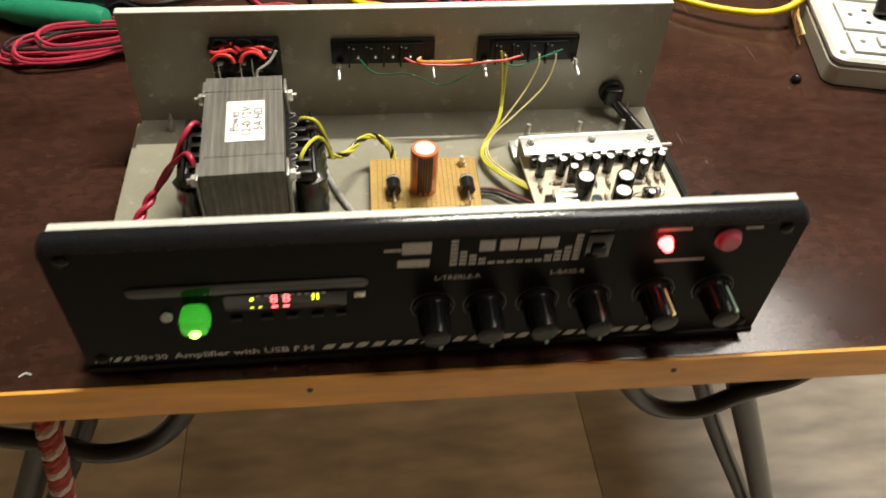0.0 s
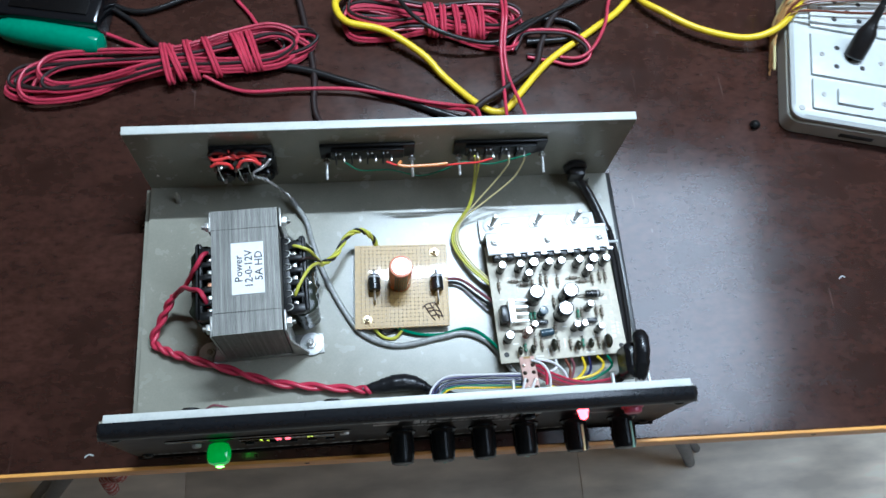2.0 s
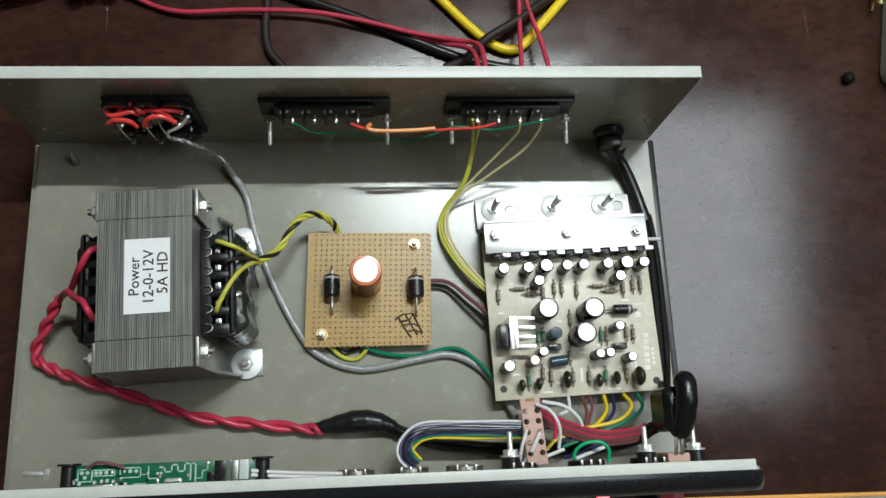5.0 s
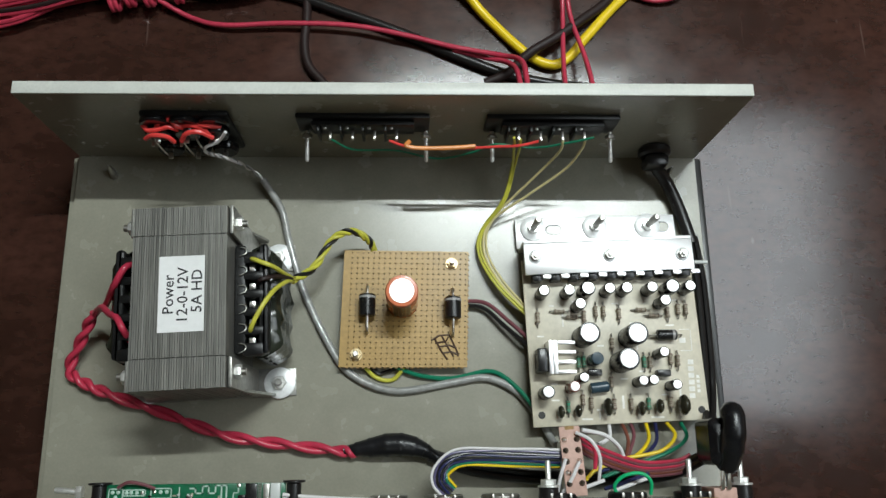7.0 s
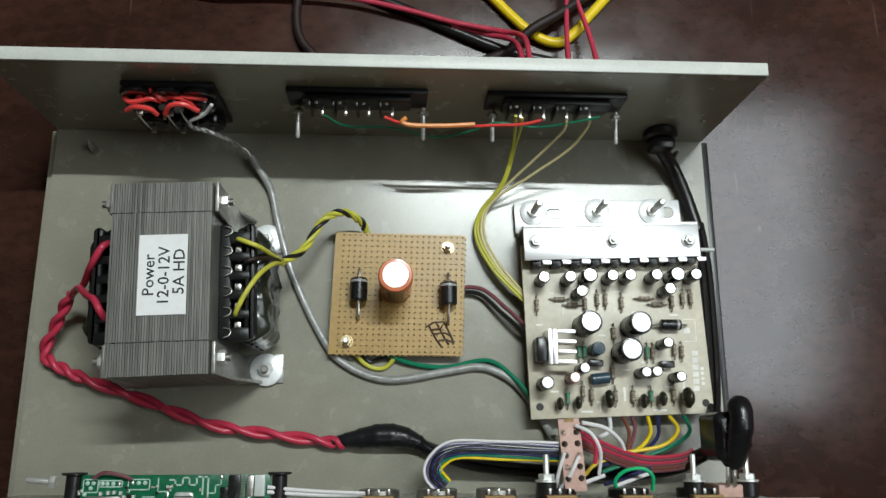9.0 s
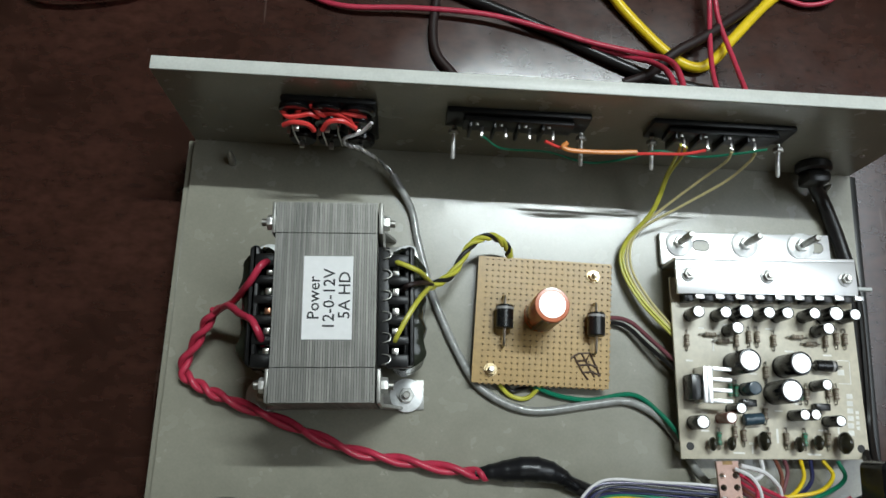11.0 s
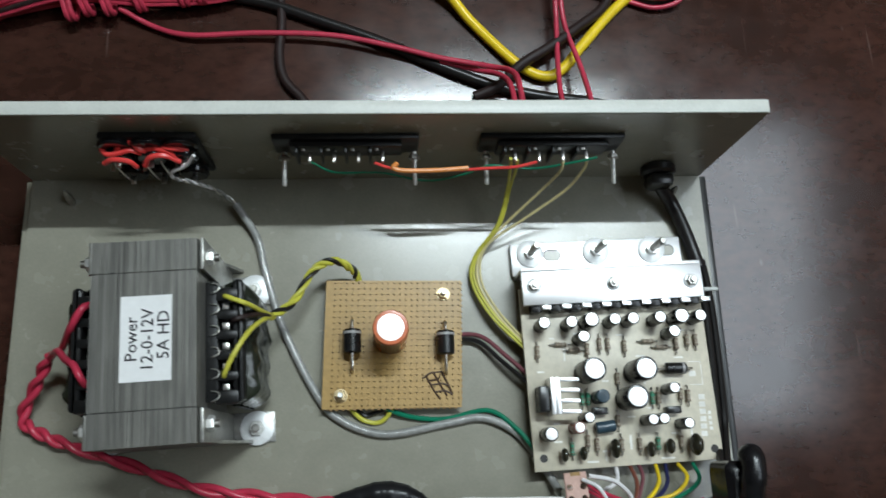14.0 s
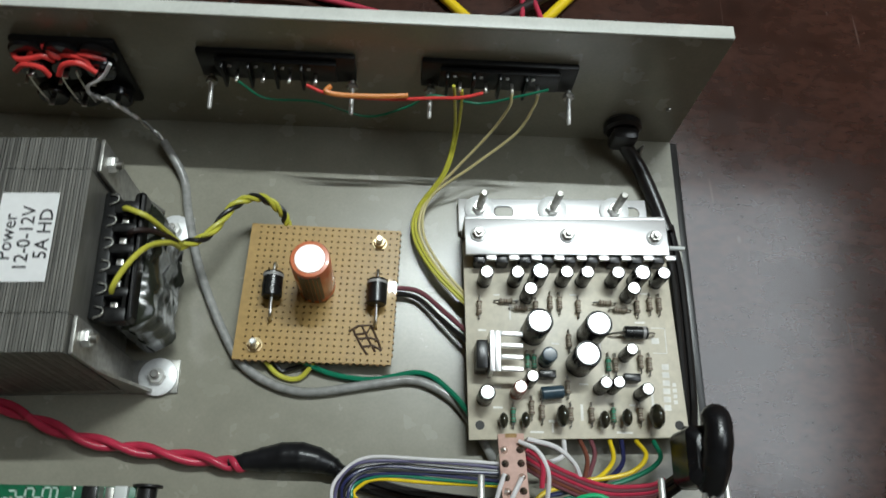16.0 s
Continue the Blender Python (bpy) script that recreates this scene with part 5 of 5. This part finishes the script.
for q in range(26):
    x, y = on_player(g.choice((250, 460, 590, 660, 800, 850, 1045)) + g.uniform(-14, 14), g.uniform(160, 222))
    w, d = g.choice(((1.3, .7), (.7, 1.3), (.9, .9)))
    part("component", box(x, x + w, y, y + d, 38.42, 38.9 + g.random() * .5, 0.08), g.choice(("tin", "epoxy", "resist", "white")), pm)

# stick in the player's socket
us = thing("usb_stick", "translucent green memory stick glowing in the front socket", "memory stick", 55, -11, 28)
part("shell", box(48.2, 61.0, -16.0, FY - 0.05, 27.5, 39.0, 4.2), "usb", us, "translucent green plastic shell")
part("lamp", lathe((55, -16.2, 32.0), [(2.3, 0), (2.0, .5), (.6, .9)], "-y", 14), "usb_lamp", us, "lit green indicator")

# ---- things on the table behind the case ----
def on_axis(cx, cy, deg):
    a = radians(deg)
    return lambda u, v, z: Vector((cx + u * math.cos(a) - v * math.sin(a), cy + u * math.sin(a) + v * math.cos(a), z))


def wire_hank(name, label, cx, cy, deg, length, width, loops, wraps, seed, z0):
    """A hank of flat two-core speaker wire: long loops held by turns round the middle."""
    g = random.Random(seed)
    at = on_axis(cx, cy, deg)
    h = thing(name, label, "wire hank", cx, cy, z0)
    for i in range(loops):
        hl, hw = length / 2 * g.uniform(0.78, 1.0), width / 2 * g.uniform(0.35, 1.0)
        sx, sy = g.uniform(-8, 8), g.uniform(-5, 5)
        z = z0 + 2.4 + 1.7 * (i % 6) + g.uniform(0, 2)
        waist = hw * 0.42
        pts = []
        for u, v in ((-1, 0), (-.86, .8), (-.5, .75), (0, .45), (.5, .75), (.86, .8), (1, 0), (.86, -.8), (.5, -.75), (0, -.45), (-.5, -.75), (-.86, -.8)):
            lo = hw if abs(u) > .45 else waist * 1.6
            pts.append(at(u * hl + sx + g.uniform(-3, 3), v * lo + sy + g.uniform(-2, 2), z + g.uniform(-1.2, 1.8)))
        path = spline(pts, 8, True)
        path.append(path[0])
        for s, mat_name in ((0, "w_spk"), (1, "w_dark" if i % 2 else "w_spk")):
            part("loop", sweep([p + Vector((0, 0, s * 1.7)) + Vector((s * 0.9, s * 1.2, 0)) for p in path], 1.2, 7), mat_name, h)
    spots = (0.0, 0.025, 0.075, 0.14, 0.225, 0.25, 0.28, 0.19)
    for i in range(wraps):
        lean, u0 = g.uniform(-0.8, -0.1), length * spots[i] + g.uniform(-1.5, 1.5)
        wide, high = width * g.uniform(.34, .40), g.uniform(6.8, 8.2)
        for s in (0, 1):
            pts = []
            for k in range(13):
                a = 2 * math.pi * k / 12
                pts.append(at(u0 + s * 2.5 + 5 * math.cos(a) * lean + 2.0 * k / 12, wide * math.cos(a), z0 + 9.0 + high * math.sin(a)))
            part("binding", sweep(spline(pts, 3), 1.3, 7), "w_spk", h)
    return h


wire_hank("wire_hank", "hank of red two-core speaker wire bound in the middle", 3, 271.5, 9, 226, 42, 8, 7, 11, TABLE)
wire_hank("wire_hank", "second hank of red speaker wire under the yellow cable", 194, 307, -5, 138, 36, 6, 7, 23, TABLE)


def cable(pts, r, material, label, seg=10):
    return solo("cable", wire(pts, r, res=10, seg=seg), material, label, "cable", group="cables behind the case")


ZT = TABLE
cable([(190, 400, ZT + 3.4), (154, 350, ZT + 9), (134, 331, ZT + 12), (126, 319, ZT + 13), (134, 303, ZT + 13), (162, 295, ZT + 12), (189, 276.5, ZT + 8), (205, 258.5, ZT + 3.4), (226.8, 235.5, ZT + 3.4), (240.7, 228.0, ZT + 3.4), (251.0, 232.5, ZT + 3.4), (262.3, 246, ZT + 3.4), (286.3, 272, ZT + 3.4), (323.1, 299, ZT + 3.4), (352, 322, ZT + 3.4), (390, 370, ZT + 3.4)], 2.7, "w_amber", "thick yellow cable looping behind the case", 12)
cable([(335, 390, ZT + 8), (362, 332, ZT + 6), (380, 312, ZT + 9), (407, 294, ZT + 10), (440, 283.5, ZT + 12), (463, 286, ZT + 18), (478, 297.5, ZT + 28), (484, 312, ZT + 36), (492, 345, ZT + 38)], 2.7, "w_amber", "thick yellow cable running to the extension box", 12)
for s in (0,):
    cable([(29.8, 263 + s, ZT + 6), (46.8, 254.5 + s, ZT + 3), (65.0, 249.6 + s, ZT + 4), (98, 250.5 + s, ZT + 5), (133.6, 249.0 + s, ZT + 6), (163.8, 242.6 + s, ZT + 7), (188.1, 235.6 + s, ZT + 8), (212.5, 229.5 + s * 2, ZT + 11), (221.5, 221 + s * 1.5, ZT + 22), (222.0 - s, 205, ZT + 36), (222.0 - s, 176, ZT + 46)], 1.4, "w_spk", "red speaker wire running into the back terminals")
cable([(188.1, 235.0, ZT + 6), (205, 230.5, ZT + 6), (217, 222, ZT + 16), (219.0, 205, ZT + 33), (218, 176, ZT + 46)], 1.4, "w_spk", "second red speaker wire running into the back terminals")
cable([(252, 318, ZT + 16), (250.8, 302, ZT + 20), (247.6, 277, ZT + 14), (247.5, 255, ZT + 10), (246.0, 228, ZT + 13), (244.0, 205, ZT + 24), (243, 178, ZT + 44)], 1.3, "w_spk", "red speaker wire running into the back terminals")
cable([(255, 318, ZT + 16), (253.4, 302, ZT + 20), (250.2, 277, ZT + 14), (251.5, 255, ZT + 10), (257.5, 228, ZT + 13), (258.0, 205, ZT + 24), (254, 178, ZT + 44)], 1.3, "w_spk", "red speaker wire running into the back terminals")
for off, mat_name, word in ((0.0, "w_spk", "red"), (2.6, "w_dark", "dark")):
    cable([(258 + off, 281, ZT + 4), (262 + off, 290 - off, ZT + 6), (270, 296 - off, ZT + 8), (296, 296 - off, ZT + 8), (310 - off, 291 - off, ZT + 8), (318 - off, 280, ZT + 7), (315 - off, 271 + off, ZT + 5), (302, 268 + off, ZT + 3), (288, 272 + off, ZT + 2.5), (270, 276 + off, ZT + 2.5)], 1.3, mat_name, word + " core of a loose loop of speaker wire")
cable([(368, 390, ZT + 4), (345, 335, ZT + 8), (338, 320, ZT + 10), (332, 299, ZT + 10), (320, 279, ZT + 9), (308, 271, ZT + 8), (294, 273, ZT + 6)], 1.3, "w_spk", "loose red speaker wire end")
cable([(250, 283, ZT + 6), (260, 294, ZT + 9), (280, 308, ZT + 6), (304, 308, ZT + 3), (314, 298, ZT + 3), (300, 291, ZT + 4), (270, 288, ZT + 5)], 2.2, "w_black", "thin black cable curled beside the red loop")
cable([(88, 400, ZT + 3), (96, 345, ZT + 3), (104, 300, ZT + 3), (108.7, 262, ZT + 3), (108.0, 240, ZT + 3), (111, 226, ZT + 3), (121.6, 212.7, ZT + 3), (132, 190, ZT + 3)], 2.4, "w_dark", "dark brown cable on the table")
cable([(10, 270, ZT + 3), (60, 273, ZT + 3), (95, 270, ZT + 3), (130.1, 258, ZT + 3), (160.7, 246.3, ZT + 3), (190, 233, ZT + 3), (215, 223, ZT + 3), (240, 217, ZT + 3), (268.2, 213, ZT + 3), (284, 200, ZT + 8), (285.5, 180, ZT + 22)], 2.8, "w_black", "thick black mains cable behind the case", 12)
cable([(205, 217, ZT + 3), (217, 222, ZT + 5), (228.4, 231.5, ZT + 9.5), (243, 241.0, ZT + 9.5), (257.9, 252.5, ZT + 8), (275, 268, ZT + 5), (282, 288, ZT + 5), (300, 318, ZT + 5), (350, 350, ZT + 5), (400, 400, ZT + 5)], 2.6, "w_dark", "dark cable crossing under the yellow cable", 12)
cable([(150, 400, ZT + 6), (160, 350, ZT + 14), (167, 330, ZT + 20), (183, 301, ZT + 22), (206, 286, ZT + 20), (240, 283, ZT + 12), (262, 292, ZT + 12), (290, 312, ZT + 8), (330, 335, ZT + 4), (380, 380, ZT + 4)], 1.7, "w_black", "thin black cable lying over the hank")
cable([(-50, 335, ZT + 3), (-20, 322, ZT + 3), (10, 332, ZT + 3), (40, 350, ZT + 3), (60, 385, ZT + 3)], 2.0, "w_black", "thin black cable near the adapter")
cable([(-45, 330, ZT + 3), (-22, 312, ZT + 3), (-12, 298, ZT + 3), (5, 286, ZT + 3), (30, 272, ZT + 3), (60, 268, ZT + 3)], 2.0, "w_black", "thin black cable beside the hank")
cable([(38, 380, ZT + 3), (48, 340, ZT + 3), (62, 318, ZT + 3), (72, 298, ZT + 6)], 1.4, "w_spk", "red wire trailing from the hank")
cable([(-200, 322, ZT + 4), (-150, 322, ZT + 4), (-110, 325, ZT + 4), (-60, 310, ZT + 4), (-20, 292, ZT + 4), (5, 280, ZT + 4)], 1.4, "w_spk", "red wire passing by the screwdriver")

# screwdriver
at = on_axis(-85, 297, -13)
d0, d1 = at(-46, 0, TABLE + 11), at(46, 0, TABLE + 11)
drv = thing("screwdriver", "screwdriver with a fluted green plastic handle", "screwdriver", -85, 297, TABLE)
part("handle", lathe(d0, [(5, 0), (8, 2), (8.4, 7), (6.6, 15), (6.8, 19), (9.6, 27), (10.6, 45), (10.4, 84), (8.4, 91), (4, 93.5)], d1 - d0, 10), "driver", drv)
part("shaft", cyl(at(-140, 0, TABLE + 11), 2.6, 95, d1 - d0, 12), "steel", drv)

# adapter box
adp = thing("power_adapter", "black plastic adapter box with a sunken panel", "adapter", -85, 335, TABLE)
pm_ = turn(-85, 335, -9)
part("case", box(-175, -36, 303, 385, TABLE, TABLE + 24, 3.0, m=pm_), "gloss", adp)
part("panel", box(-98, -44, 309, 370, TABLE + 24.05, TABLE + 25.2, .4, m=pm_), "fascia", adp)
for i in range(4):
    part("vent", box(-160 + i * 7, -157 + i * 7, 318, 322, TABLE + 24.02, TABLE + 24.4, m=pm_), "print", adp)

# extension box
EX, EY, EA = 455.0, 207.0, -12.5
ex = thing("extension_box", "white plastic extension box with a socket and switches", "extension box", 500, 250, TABLE, EA)
em = Matrix.Translation((EX, EY, -22)) @ Matrix.Rotation(radians(EA), 4, "Z")


def ebox(x0, x1, y0, y1, z0, z1, bev=0.0):
    return box(x0, x1, y0, y1, z0, z1, bev, m=em)


eb = rounded_slab(1, 152, 1, 170, TABLE + 22, 24.0, 9, 6, 1.0)
bmesh.ops.transform(eb, matrix=em, verts=eb.verts)
part("base", eb, "old_white", ex)
eb = rounded_slab(1.5, 151, 1.5, 169, 24.05, 31.0, 9, 6, 2.2)
bmesh.ops.transform(eb, matrix=em, verts=eb.verts)
part("lid", eb, "white", ex)
for y0, y1, kind in ((9, 35, "switch"), (39, 77, "socket"), (83, 121, "socket")):
    pl = part("module", ebox(16, 77, y0, y1, 31.05, 33.4, 0.8), "white", ex)
    for sx in (24, 70):
        part("screw", lathe(em @ Vector((sx, (y0 + y1) / 2, 33.42)), [(2.0, 0), (1.8, .5), (.5, .6)], "z", 12), "dull", pl)
    if kind == "switch":
        part("rocker", ebox(34, 61, y0 + 6, y1 - 7, 33.45, 36.0, 1.0), "white", pl)
    else:
        for dx, dy in ((35, 10), (36, 27), (55, 12), (55, 28), (46, 19)):
            part("socket_hole", cyl(em @ Vector((dx, y0 + dy, 33.42)), 2.1, .12, "z", 14), "lam_gap", pl)
part("side_vent", ebox(44, 70, 0.5, 1.2, 14.0, 18.0, 0.2), "lam_gap", ex)
for cx, cy in ((8, 9), (8, 161), (144, 9)):
    part("lid_screw", lathe(em @ Vector((cx, cy, 31.02)), [(2.4, 0), (2.1, .5), (.5, .6)], "z", 12), "dull", ex)
plug = thing("plug", "black mains plug pushed into the extension box", "plug", 508, 248, 35)
pv = em @ Vector((48, 59, 33.5))
part("body", lathe(pv, [(6.0, 0), (7.4, 1.5), (7.6, 10), (7.2, 20), (5.0, 25), (3.4, 30), (2.8, 40)], (0.35, 0.75, 1), 14), "w_black", plug)
part("cord", wire([pv + Vector((10.6, 22.5, 30)), pv + Vector((16, 36, 37)), pv + Vector((28, 80, 34)), pv + Vector((40, 130, 5))], 2.6, seg=10), "w_black", plug)
th = thing("thread_bundle", "loose orange and yellow wires wound on the extension box", "wire bundle", 470, 285, TABLE)
g = random.Random(8)
for i in range(26):
    o = Vector((g.uniform(-9, 9), g.uniform(-12, 16), g.uniform(0, 9)))
    lift = g.uniform(0, 10)
    pts = [em @ Vector((-5, 46 + g.uniform(0, 40), 11 + lift)) + Vector((-1.5, 0, 0)), em @ Vector((-6, 84 + g.uniform(-6, 10), 20 + lift * .5)), em @ Vector((4, 92 + i * .8, 36 + lift * .4)) + o * .4 + Vector((0, 0, 2)),
           em @ Vector((40, 100 + i * 1.4, 40)) + o + Vector((0, 0, 2)), em @ Vector((90, 108 + i * 1.8, 40)) + o + Vector((0, 0, 2)), em @ Vector((158, 126 + i * 2, 30)) + o]
    part("strand", wire(pts, g.uniform(.6, 1.1), res=5, seg=6), g.choice(("wrap", "wrap", "wrap", "w_brown", "w_pale", "w_brown")), th)

nut_ = thing("rubber_cap", "small black rubber cap lying on the table", "rubber cap", 440, 215, TABLE)
part("cap", lathe((438, 212.5, TABLE + 1.2), [(2.6, -1.2), (3.8, 0), (3.6, 1.8), (2.4, 3.0), (2.0, 5.0), (1.0, 5.5)], (-0.5, -0.5, 0.7), 9), "bobbin", nut_)
for cx, cy, cl in ((-30, 0.5, 2.6), (473.8, 88.5, 2.4)):
    bit = solo("wire_offcut", wire([(cx - cl, cy - 1, TABLE + .5), (cx, cy + .6, TABLE + .8), (cx + cl, cy - .2, TABLE + .5)], .45, seg=6), "white", "tiny pale wire offcut lying on the table", "offcut")

# ---- floor tiles, last ----
for i in range(-4, 5):
    for j in range(-4, 5):
        x0, y0 = -139 + i * 602, 150 + j * 602
        a, b, c, d = max(x0, -2298), min(x0 + 600.2, 2698), max(y0, -1998), min(y0 + 600.2, 1998)
        if b - a > 20 and d - c > 20:
            part("tile", box(a, b, c, d, -761.9, -760.2, 0.4), "tile", floor)
